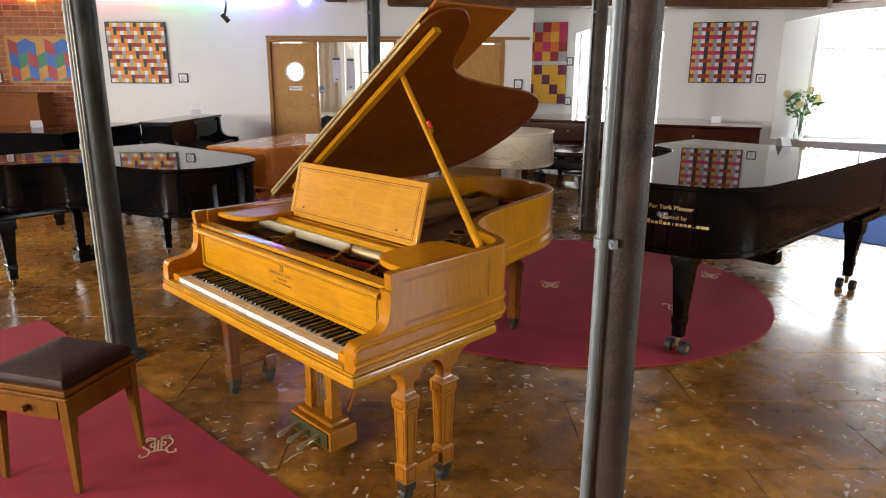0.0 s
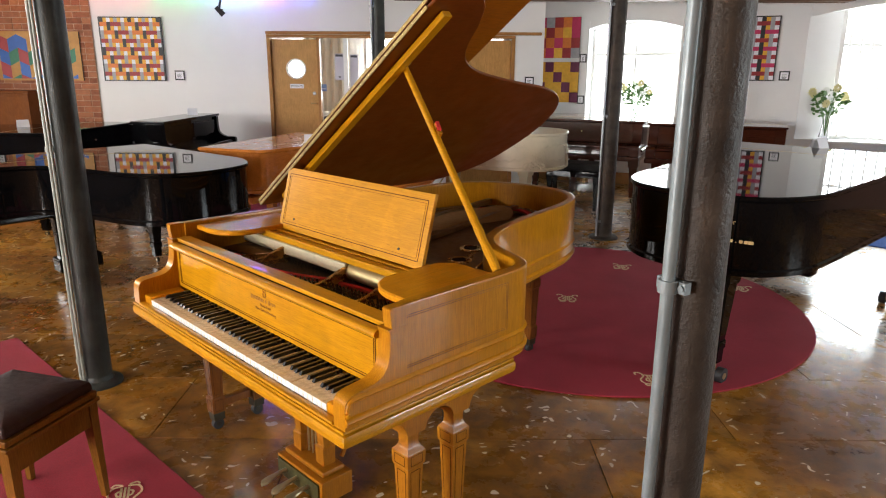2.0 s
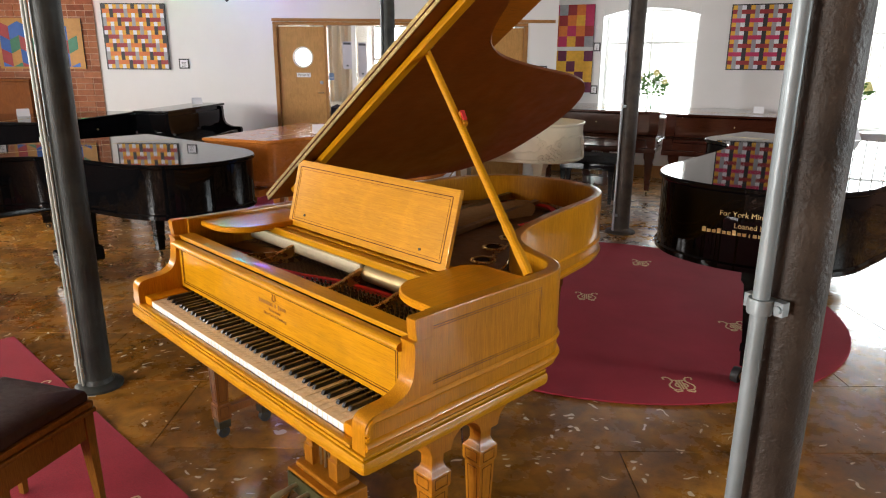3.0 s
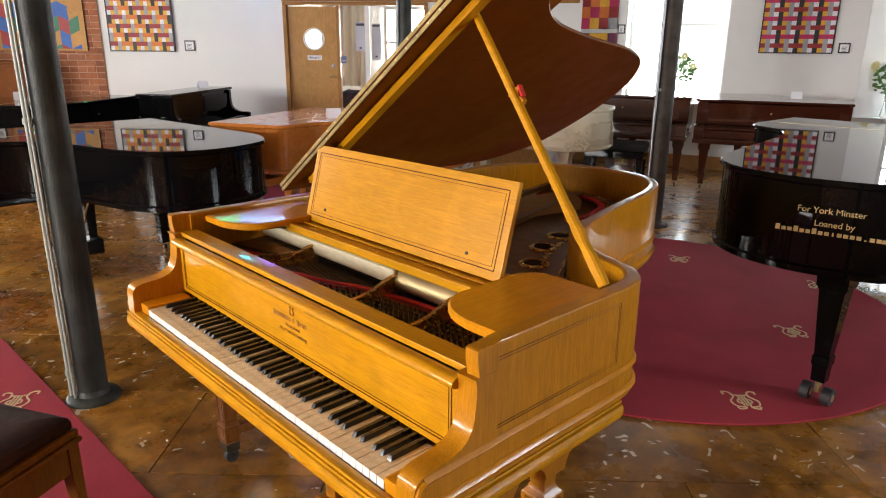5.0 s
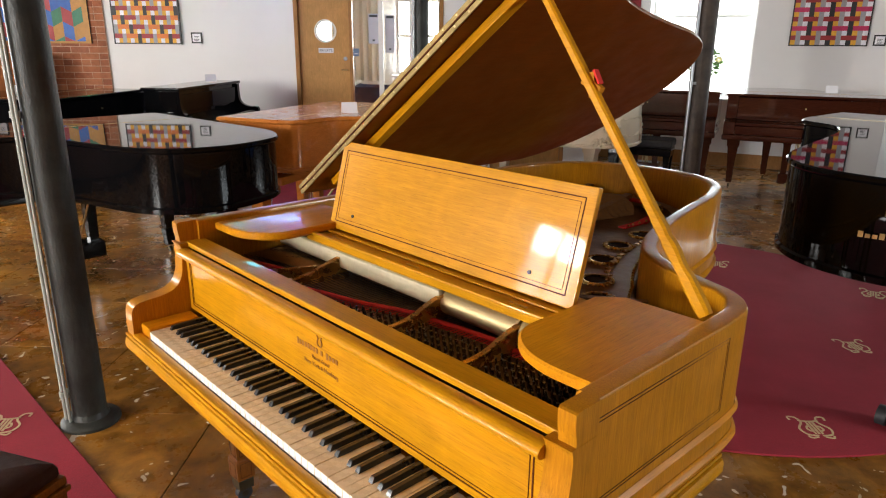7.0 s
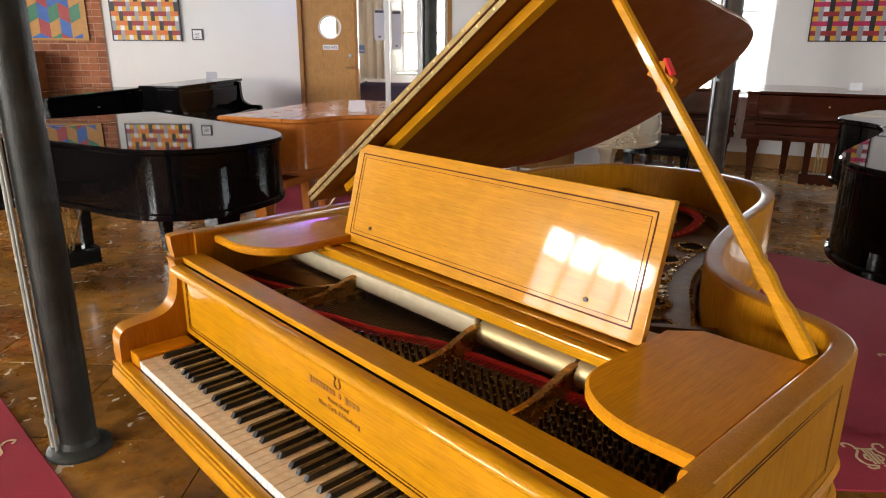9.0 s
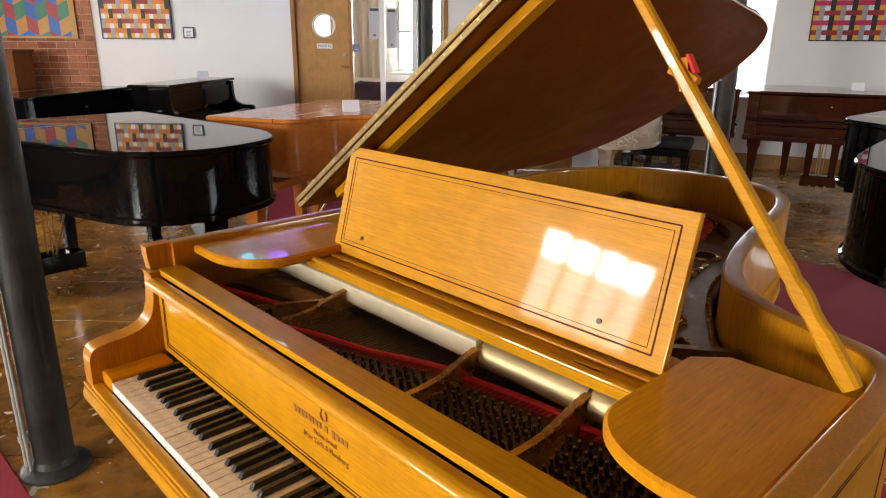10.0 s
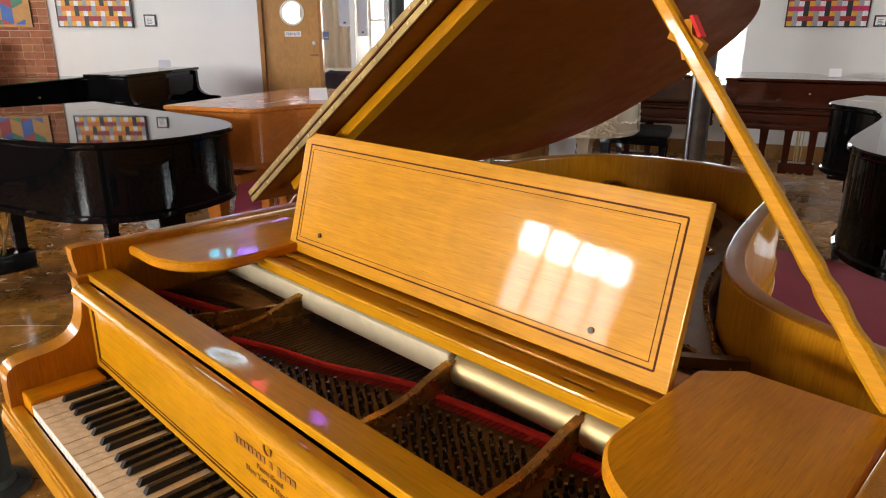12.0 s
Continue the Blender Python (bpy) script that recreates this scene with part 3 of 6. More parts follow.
circle = [(1.52 * math.cos(2 * math.pi * i / 96), 1.52 * math.sin(2 * math.pi * i / 96)) for i in range(96)]
solid("round_rug", prism(bmesh.new(), circle, 0, 0.009, 0.004), RUG, "round crimson carpet with gold lyre emblems on the brown floor", "rug", pose(1.0, 5.1, 0.0005))
corner, d1 = Vector((-2.60, 4.33)), Vector((0.73, -0.683)).normalized()
d2 = Vector((-d1.y, d1.x)) * -1
rugp = [corner, corner + d2 * 2.0, corner + d2 * 2.0 + d1 * 4.2, corner + d1 * 4.2]
solid("crimson_rug", prism(bmesh.new(), [tuple(p) for p in rugp], 0.0005, 0.009, 0.004), RUG, "crimson carpet with gold lyre emblems under the stool", "rug")
solid("crimson_rug", prism(bmesh.new(), [(-1.95, 6.95), (-1.2, 7.2), (-1.6, 9.5), (-2.55, 9.4)], 0.0005, 0.008, 0.003), RUG, "crimson carpet under the cherry-brown piano", "rug")
solid("blue_rug", prism(bmesh.new(), [(3.9, 6.95), (4.75, 6.0), (7.0, 7.6), (6.0, 8.8)], 0.0005, 0.008, 0.003), BLUERUG, "bright blue carpet beside the window", "rug")


# ---- grand pianos ----
CTRL = [(-0.735, 0.20), (-0.735, 0.7), (-0.735, 1.2), (-0.735, 1.55), (-0.715, 1.78), (-0.60, 2.0), (-0.42, 2.095), (-0.22, 2.125), (-0.03, 2.075), (0.10, 1.95), (0.175, 1.76), (0.225, 1.5), (0.275, 1.27), (0.33, 1.09), (0.40, 0.965), (0.49, 0.895), (0.58, 0.858), (0.66, 0.825), (0.715, 0.768), (0.735, 0.68), (0.735, 0.42), (0.735, 0.20)]


def outline(length=2.125, half=0.735, front=0.20):
    """The plan of a grand's case from the bass front round the tail to the treble front (outside on the left)."""
    k = (length - 0.525 - 0.65) / (1.6 - 0.65)
    pts = [(u * half / 0.735, v if v <= 0.65 else 0.65 + (v - 0.65) * k if v < 1.6 else v + length - 2.125) for u, v in CTRL]
    pts[0], pts[-1] = (pts[0][0], front), (pts[-1][0], front)
    return spline(pts, 5)


def castor(bm, x, y, r=0.03, twin=0.0, mi=0, mi2=1):
    """A brass fork with one wheel, or a rubber-tyred pair."""
    rod(bm, (x, y, r * 1.2), (x, y, r * 3.2), r * 0.35, 8, mi=mi)
    for s in ((-twin, twin) if twin else (0,)):
        rod(bm, (x + s - r * 0.45, y, r), (x + s + r * 0.45, y, r), r, 16, mi=mi2)
        rod(bm, (x + s - r * 0.5, y, r), (x + s + r * 0.5, y, r), r * 0.45, 12, mi=mi)
    return bm


def plain_leg(parent, x, y, top, wide, wood_m, twin=0.0):
    r = 0.042 if twin else 0.021
    b = r * 2.6
    secs = [(b, wide * 0.46), (b + 0.075, wide * 0.5), (b + 0.08, wide * 0.58), (b + 0.12, wide * 0.58), (b + 0.125, wide * 0.5), (top - 0.12, wide * 0.82), (top - 0.1, wide * 1.0), (top, wide * 1.05)]
    leg = part("leg", square_loft(bmesh.new(), x, y, secs), wood_m, parent)
    part("castor", castor(bmesh.new(), x, y, r, twin), [BRASS, RUBBER if twin else FOOTBRASS], leg, "brass castor")
    return leg


def lyre_stand(parent, x, y, top, wood_m, w=0.11):
    ly = part("pedal_lyre", square_loft(bmesh.new(), x - w, y, [(0.2, 0.028), (top - 0.06, 0.036), (top, 0.06)]), wood_m, parent)
    part("lyre_post", square_loft(bmesh.new(), x + w, y, [(0.2, 0.028), (top - 0.06, 0.036), (top, 0.06)]), wood_m, ly)
    part("pedal_box", boxbm(x - w - 0.05, x + w + 0.05, y - 0.07, y + 0.07, 0.09, 0.2, 0.008), wood_m, ly)
    for k in (-0.07, 0.0, 0.07):
        part("pedal", pedal(x + k, y - 0.06, 0.10), BRASS, ly)
        part("pedal_rod", rod(bmesh.new(), (x + k * 0.4, y, 0.2), (x + k * 0.4, y, top), 0.005, 6), BRASS, ly)
    part("lyre_brace", rod(bmesh.new(), (x, y + 0.05, 0.2), (x, y + 0.34, top), 0.007, 6), BRASS, ly)
    return ly


def pedal(x, y, z):
    bm = bmesh.new()
    path = [(y + 0.02, 0.010), (y - 0.035, 0.011), (y - 0.06, 0.015), (y - 0.082, 0.020), (y - 0.098, 0.018), (y - 0.108, 0.007)]
    rings_to(bm, [[(x + h * math.cos(a), yy, z - 0.020 * (i / 5) + 0.008 * math.sin(a)) for a in [2 * math.pi * k / 10 for k in range(10)]] for i, (yy, h) in enumerate(path)])
    return bm


def arm_profile(z_top, bed):
    """Side view (depth, height) of the scrolled arm beside the keys."""
    lip = spline([(-0.045, bed + 0.085), (-0.038, bed + 0.118), (-0.012, bed + 0.133), (0.03, bed + 0.134), (0.075, bed + 0.148), (0.112, bed + 0.185), (0.130, bed + 0.24), (0.138, bed + 0.30)], 4)
    return [(-0.045, bed)] + lip + [(0.138, z_top), (0.205, z_top), (0.205, bed)]


def side_slab(bm, prof, u0, u1, mi=0):
    rings_to(bm, [[(u0, v, z) for v, z in prof], [(u0 + 0.004 if u1 > u0 else u0 - 0.004, v, z) for v, z in prof], [(u1, v, z) for v, z in prof]], mi=mi)
    return bm


def grand(label, x, y, deg, length, wood_m, half=0.735, top=0.985, bed=0.62, twin=0.0, group="closed grand pianos", key_lid=True, tail_leg=(-0.3, 0.42), leg_v=0.36):
    """A closed grand piano: its keys face local -y and its tail points to local +y."""
    p = thing("grand_piano", label, "piano", pose(x, y, 0.0, 0, 0, deg), group=group)
    path = outline(length, half)
    rev = path[::-1]
    z1 = top - 0.028
    part("rim", sweep(bmesh.new(), rev, [(0, bed + 0.03), (0.0, z1 - 0.004), (-0.004, z1), (-0.05, z1), (-0.05, bed + 0.03)]), wood_m, p)
    part("rim_moulding", sweep(bmesh.new(), rev, [(0.001, bed + 0.035), (0.012, bed + 0.04), (0.012, bed + 0.058), (0.001, bed + 0.066)]), wood_m, p)
    inner = offset2(rev, -0.03, False)
    part("bottom_board", prism(bmesh.new(), inner, bed + 0.04, bed + 0.06, 0.002), wood_m, p)
    lo = offset2(rev, 0.016, False)
    seam = 0.62
    a = [q for q in lo if q[1] > seam]
    e = 0.735 * half / 0.735 + 0.016
    main = part("lid", prism(bmesh.new(), [(-e, seam), (e, seam)] + [q for q in a if not (abs(q[0]) > e - 1e-4 and q[1] < seam + 0.01)], z1 + 0.002, top, 0.006), wood_m, p)
    part("lid_flap", prism(bmesh.new(), [(-e, 0.13), (e, 0.13), (e, seam - 0.004), (-e, seam - 0.004)], z1 + 0.002, top, 0.006), wood_m, main)
    part("lid_hinge", boxbm(-e + 0.03, e - 0.03, seam - 0.005, seam + 0.001, top - 0.012, top + 0.001), BRASS, main)
    prof = arm_profile(z1, bed)
    part("arm", side_slab(bmesh.new(), prof, -half - 0.002, -half + 0.105), wood_m, p)
    part("arm", side_slab(bmesh.new(), prof, half + 0.002, half - 0.105), wood_m, p)
    part("keybed", boxbm(-half - 0.01, half + 0.01, -0.05, 0.62, bed - 0.06, bed - 0.002, 0.012), wood_m, p)
    part("key_slip", boxbm(-half + 0.107, half - 0.107, -0.04, -0.012, bed, bed + 0.085, 0.006), wood_m, p)
    fl = part("fallboard", side_slab(bmesh.new(), spline([(-0.01, bed + 0.09), (0.0, bed + 0.12), (0.1, bed + 0.135), (0.13, bed + 0.15), (0.14, bed + 0.2), (0.145, z1 - 0.01)], 4) + [(0.18, z1 - 0.01), (0.18, bed + 0.09)], -half + 0.108, half - 0.108), wood_m, p)
    part("lock", rod(bmesh.new(), (0, 0.13, bed + 0.27), (0, 0.146, bed + 0.27), 0.008, 10), BRASS, fl)
    for sx in (-1, 1):
        plain_leg(p, sx * (half - 0.1), leg_v, bed - 0.06, 0.062, wood_m, twin)
    plain_leg(p, tail_leg[0], length - tail_leg[1], bed + 0.04, 0.062, wood_m, twin)
    lyre_stand(p, 0, 0.36, bed - 0.06, wood_m)
    return p


grand("small polished black grand piano with its lid closed", -3.13, 5.80, -40 - 90, 1.95, BLACK, tail_leg=(-0.27, 0.19))
grand("satin cherry-brown grand piano, lid closed, price card on top", -1.83, 6.66, -20 - 90, 1.75, CHERRY, top=1.0)
grand("long polished black grand piano near the brick wall", -3.5, 7.58, 84, 1.6, BLACK, top=1.02)
CREAMP = grand("cream painted art-case grand piano with carved scrolls", -0.5, 8.1, -35 - 90, 1.9, CREAM, top=1.02)
grand("dark mahogany grand piano under the window", 3.10, 8.17, -24, 1.5, MAHOG, top=1.02)
grand("dark mahogany grand piano with a bench", 1.70, 8.86, -24, 1.5, MAHOG, top=1.03)
CONCERT = grand("black concert grand piano with gold lettering on its case", 3.03, 5.78, 222 - 90, 2.74, BLACK, half=0.78, top=1.042, twin=0.045, tail_leg=(-0.42, 0.25))


def bars(parent, m, rows, mat):
    """Plain bars standing for a name that is not spelt out: (centre, height, width, thickness) per row."""
    bm = bmesh.new()
    for cx, cz, w, h in rows:
        box(bm, cx - w / 2, cx + w / 2, cz - h / 2, cz + h / 2, 0, 0.0008)
    ob = part("name_bar", bm, mat, parent, kind="stuff")
    ob.matrix_local = m
    return ob


tm = Matrix.Translation((-0.425, 2.729, 0.876)) @ Matrix(((-1, 0, 0, 0), (0, 0, 1, 0), (0, 1, 0, 0), (0, 0, 0, 1))) @ pose(0, 0, 0, 0, 12, 0)
lettering("For York Minster", 0.034, GILT, tm @ pose(0.0, 0.042, 0.0), "lettering", CONCERT)
lettering("Loaned by", 0.034, GILT, tm @ pose(0.018, -0.010, 0.0), "lettering", CONCERT)
bars(CONCERT, tm @ pose(0.006, -0.047, 0.0), [(-0.187 + 0.0222 * k, 0.004 if c == "t" else -0.006 if c == "d" else 0.0, 0.006 if c in "id" else 0.024 if c == "m" else 0.0165, 0.023 if c == "t" else 0.005 if c == "d" else 0.015) for k, c in enumerate("txxtxxtxxixxxxdxxm")], GILT)

# carved scrolls on the cream piano: raised cartouches and curls along the bent side
cpath = outline(1.9, 0.735)[::-1]
cnorm = normals2(cpath, False)
clen = [0.0]
for p0, p1 in zip(cpath, cpath[1:]):
    clen.append(clen[-1] + math.hypot(p1[0] - p0[0], p1[1] - p0[1]))


def on_case(s, z, lift=0.004):
    """A place s metres along the cream case from its treble front corner."""
    i = max(k for k in range(len(clen) - 1) if clen[k] <= s or k == 0)
    f = (s - clen[i]) / max(1e-6, clen[i + 1] - clen[i])
    return tuple(cpath[i][k] + (cpath[i + 1][k] - cpath[i][k]) * f + cnorm[i][k] * lift for k in (0, 1)) + (z,)


for s0 in (0.35, 0.95, 1.55, 2.15, 2.75, 3.3):
    sc = bmesh.new()
    for sg in (-1, 1):
        curl = spline([(0.0, 0.895), (0.06, 0.905), (0.12, 0.885), (0.17, 0.90), (0.20, 0.87), (0.175, 0.83), (0.195, 0.79), (0.16, 0.755), (0.10, 0.765), (0.05, 0.745), (0.0, 0.755)], 5)
        tube(sc, [on_case(s0 + sg * a, z) for a, z in curl], 0.0075, 6)
        snail = [(0.215 + 0.045 * (1 - k / 16) * math.cos(k * 0.62), 0.83 + 0.05 * (1 - k / 16) * math.sin(k * 0.62)) for k in range(15)]
        tube(sc, [on_case(s0 + sg * a, z) for a, z in snail], 0.007, 6)
    part("carved_scroll", sc, CREAM, CREAMP)
for s0 in (1.25, 1.85, 2.45, 3.02):
    cl = bmesh.new()
    for k in range(70):
        w = random.uniform(-0.11, 0.11)
        z = 0.67 + random.uniform(0, 1) * (0.17 - abs(w) * 1.2)
        bmesh.ops.create_icosphere(cl, subdivisions=1, radius=random.uniform(0.008, 0.019), matrix=Matrix.Translation(on_case(s0 + w, z, 0.006)))
    part("carved_cluster", cl, CREAM, CREAMP)


def tent_card(x, y, z, deg, w=0.11, h=0.075):
    bm = bmesh.new()
    beam(bm, (0, -0.035, 0.001), (0, -0.001, h), 0.0016, w, (1, 0, 0))
    beam(bm, (0, 0.035, 0.001), (0, 0.001, h), 0.0016, w, (1, 0, 0))
    solid("tent_card", bm, PAPER, "small folded white price card on a piano lid", "card", pose(x, y, z, 0, 0, deg), group="price cards")


for c in [(-1.12, 6.28, 1.0, 20), (3.05, 5.95, 1.02, 20), (3.55, 8.62, 1.03, -20), (-4.35, 7.55, 1.02, 40), (-3.02, 8.75, 1.08, 30), (2.92, 5.68, 1.043, 25)]:
    tent_card(*c)


def upright(label, x, y, deg, wide, high, wood_m):
    p = thing("upright_piano", label, "piano", pose(x, y, 0, 0, 0, deg), group="upright pianos")
    w = wide / 2
    part("case", boxbm(-w, w, 0.24, 0.56, 0.02, high - 0.03, 0.006), wood_m, p)
    part("top_lid", boxbm(-w - 0.02, w + 0.02, 0.20, 0.58, high - 0.028, high, 0.006), wood_m, p)
    part("front_panel", boxbm(-w + 0.06, w - 0.06, 0.225, 0.239, 0.84, high - 0.07, 0.004), wood_m, p)
    part("keybed", boxbm(-w, w, -0.02, 0.239, 0.60, 0.70, 0.01), wood_m, p)
    part("key_lid", boxbm(-w + 0.06, w - 0.06, 0.0, 0.236, 0.702, 0.76, 0.015), wood_m, p)
    for sx in (-1, 1):
        prof = spline([(-0.02, 0.702), (-0.01, 0.78), (0.1, 0.79), (0.18, 0.83), (0.205, 0.9), (0.21, high - 0.032)], 4) + [(0.24, high - 0.032), (0.24, 0.702)]
        part("cheek", side_slab(bmesh.new(), prof, sx * w, sx * (w - 0.058)), wood_m, p)
        part("leg", square_loft(bmesh.new(), sx * (w - 0.06), 0.03, [(0.0, 0.03), (0.5, 0.035), (0.598, 0.05)]), wood_m, p)
    return p


upright("polished black upright piano by the white wall", -2.70, 8.45, 86, 1.46, 1.07, BLACK)
upright("brown wooden upright piano against the brick wall", -5.88, 8.95, 0, 1.3, 1.34, MATTBROWN)

bn = thing("piano_bench", "black tufted leather piano bench with turned legs", "bench", pose(1.62, 8.55, 0, 0, 0, -24))
part("cushion", boxbm(-0.33, 0.33, -0.17, 0.17, 0.47, 0.56, 0.028), BLACKLEATHER, bn)
part("bench_frame", boxbm(-0.32, 0.32, -0.16, 0.16, 0.39, 0.468, 0.008), BLACK, bn)
for bx, by in ((-0.28, -0.13), (0.28, -0.13), (-0.28, 0.13), (0.28, 0.13)):
    part("leg", square_loft(bmesh.new(), bx, by, [(0, 0.018), (0.3, 0.026), (0.388, 0.034)]), BLACK, bn)

def rings_to_bm(rings):
    bm = bmesh.new()
    rings_to(bm, rings)
    return bm


# ---- the open golden grand ----
GP = thing("grand_piano", "open golden satinwood grand piano with inlaid lines and raised lid", "piano", pose(-0.7615, 2.663, 0, 0, 0, -45.6), group="open grand piano")
ZT, BED, HW = 0.964, 0.585, 0.737
GPATH = outline(2.125, HW, 0.205)
REV = GPATH[::-1]
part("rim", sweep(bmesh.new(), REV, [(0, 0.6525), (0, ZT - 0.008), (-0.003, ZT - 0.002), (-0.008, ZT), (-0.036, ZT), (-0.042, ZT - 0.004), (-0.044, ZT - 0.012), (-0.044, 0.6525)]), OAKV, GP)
for z0, z1, d in ((0.664, 0.690, 0.007), (0.728, 0.748, 0.004)):
    part("rim_moulding", sweep(bmesh.new(), REV, [(0.001, z0), (d, z0 + 0.004), (d + 0.004, (z0 + z1) / 2), (d, z1 - 0.004), (0.001, z1)]), OAKL, GP)
# bent treble side panel lines
for side in (1, -1):
    bm = bmesh.new()
    x = side * (HW + 0.0008)
    for (va, vb, za, zb, t) in ((0.178, 0.650, 0.768, 0.930, 0.0011), (0.185, 0.643, 0.775, 0.923, 0.0006)):
        box(bm, x - 0.001, x + 0.001, va, vb, za, za + t), box(bm, x - 0.001, x + 0.001, va, vb, zb - t, zb)
        box(bm, x - 0.001, x + 0.001, va, va + t, za + t, zb - t), box(bm, x - 0.001, x + 0.001, vb - t, vb, za + t, zb - t)
    part("side_inlay", bm, FAINTINLAY, GP)
part("keybed", boxbm(-HW - 0.012, HW + 0.012, -0.034, 0.70, BED + 0.014, BED + 0.058, 0.016), OAK, GP)
part("keybed_lip", boxbm(-HW - 0.004, HW + 0.004, -0.028, 0.69, BED + 0.0585, BED + 0.0668, 0.002), OAK, GP)
part("bottom_frame", prism(bmesh.new(), offset2(REV, -0.048, False), 0.67, 0.70, 0.002), SOUNDB, GP)
APROF = [(-0.020, BED + 0.067)] + spline([(-0.020, 0.70), (-0.019, 0.722), (-0.012, 0.740), (0.004, 0.750), (0.035, 0.755), (0.072, 0.758), (0.103, 0.767), (0.124, 0.783), (0.136, 0.808), (0.141, 0.84), (0.143, 0.875), (0.142, 0.893), (0.137, 0.903)], 4) + [(0.205, 0.903), (0.205, BED + 0.067)]
PPROF = [(0.149, 0.9035)] + spline([(0.149, 0.912), (0.145, 0.935), (0.144, ZT - 0.004)], 4) + [(0.150, ZT), (0.205, ZT), (0.205, 0.9035)]
for sx in (-1, 1):
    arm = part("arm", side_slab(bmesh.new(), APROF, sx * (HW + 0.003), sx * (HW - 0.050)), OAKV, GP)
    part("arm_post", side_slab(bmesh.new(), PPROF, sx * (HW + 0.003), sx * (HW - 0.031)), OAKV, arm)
    for z0, z1, d, v0 in ((0.664, 0.690, 0.007, -0.019), (0.728, 0.748, 0.004, 0.004)):
        roll = [(0.001, z0), (d, z0 + 0.004), (d + 0.004, (z0 + z1) / 2), (d, z1 - 0.004), (0.001, z1)]
        part("arm_moulding", rings_to_bm([[(sx * (HW + 0.002 + o), v, z) for o, z in roll] for v in (v0, 0.204)]), OAKL, arm)
    curl = spline([(0.006, 0.738), (-0.006, 0.730), (-0.012, 0.712), (-0.012, 0.692)], 5)
    part("arm_moulding", tube(bmesh.new(), [(sx * (HW + 0.003), v, z) for v, z in curl], 0.007, 8), OAKL, arm)
for sx in (-1, 1):
    part("key_block", boxbm(min(sx * 0.6215, sx * 0.6865), max(sx * 0.6215, sx * 0.6865), 0.0015, 0.150, BED + 0.067, BED + 0.107, 0.006), OAKL, GP)
part("key_slip", boxbm(-HW + 0.052, HW - 0.052, -0.026, 0.0005, BED + 0.067, BED + 0.078, 0.005), OAK, GP)
part("key_frame", boxbm(-HW + 0.116, HW - 0.116, 0.001, 0.15, BED + 0.067, BED + 0.0735), DARKIN, GP)
# keys
KW = 1.242 / 52
KZ = BED + 0.098
kb = bmesh.new()
box(kb, 0.0005, KW - 0.0006, 0.003, 0.157, KZ - 0.024, KZ, 0.0009)
for f in kb.faces:
    if f.normal.y < -0.7 and f.calc_area() > 1e-4:
        f.material_index = 1
white_mesh = mesh_of(kb, "white_key", [WHITEKEY, KEYFRONT])
kb = bmesh.new()
w1, w0 = 0.0052, 0.0064
rings_to(kb, [[(-w0, 0.052, KZ + 0.0005), (w0, 0.052, KZ + 0.0005), (w0, 0.157, KZ + 0.0005), (-w0, 0.157, KZ + 0.0005)],
              [(-w1, 0.058, KZ + 0.0105), (w1, 0.058, KZ + 0.0105), (w1, 0.157, KZ + 0.0115), (-w1, 0.157, KZ + 0.0115)],
              [(-w1 + 0.001, 0.061, KZ + 0.012), (w1 - 0.001, 0.061, KZ + 0.012), (w1 - 0.001, 0.157, KZ + 0.013), (-w1 + 0.001, 0.157, KZ + 0.013)]])
black_mesh = mesh_of(kb, "black_key", EBONY)
for i in range(52):
    k = new("white_key", white_mesh)
    k.parent, k.location = GP, (-0.621 + i * KW, 0, random.uniform(-0.0006, 0.0004))
    if (i + 5) % 7 not in (2, 6) and i < 51:
        b = new("black_key", black_mesh)
        b.parent, b.location = GP, (-0.621 + (i + 1) * KW + {0: -0.002, 1: 0.002, 3: -0.003, 4: 0.0, 5: 0.003}[(i + 5) % 7], 0, random.uniform(-0.0004, 0.0004))
# fallboard
fb = part("fallboard", boxbm(-HW + 0.051, HW - 0.051, 0.153, 0.162, KZ + 0.014, 0.872, 0.002), OAK, GP)
part("fallboard_rail", side_slab(bmesh.new(), spline([(0.160, 0.862), (0.136, 0.864), (0.127, 0.870), (0.126, 0.877), (0.132, 0.885), (0.144, 0.889), (0.160, 0.888)], 5), -HW + 0.0495, HW - 0.0495), OAK, fb)
# near-black filler that stands for the shade inside the gap
part("rail_gap", boxbm(-HW + 0.052, HW - 0.052, 0.176, 0.205, 0.85, 0.8885), DARKIN, GP)
bm = bmesh.new()
for (xa, za, zb, t) in ((0.660, 0.716, 0.858, 0.0026), (0.652, 0.724, 0.850, 0.0012)):
    for z in (za, zb):
        box(bm, -xa, xa, 0.1515, 0.1535, z - t / 2, z + t / 2)
    for x in (-xa, xa):
        box(bm, x - t / 2, x + t / 2, 0.1515, 0.1535, za, zb)
part("fallboard_inlay", bm, INLAY, fb)
LOGO = plain("stencilled_brown", (0.30, 0.115, 0.014), 0.5)
fm = Matrix.Translation((0.040, 0.1522, 0.795)) @ pose(0, 0, 0, 90, 0, 0)
bars(fb, fm @ pose(0, 0.012, 0.0), [(-0.094 + 0.0115 * k, 0, 0.0075, 0.016 if k == 0 else 0.012) for k in range(8)] + [(0.006, 0, 0.008, 0.012)] + [(0.028 + 0.0125 * k, 0, 0.008, 0.016 if k == 0 else 0.011) for k in range(4)], LOGO)
lettering("Patent Grand", 0.013, LOGO, fm @ pose(0, -0.009, 0.0), "lettering", fb)
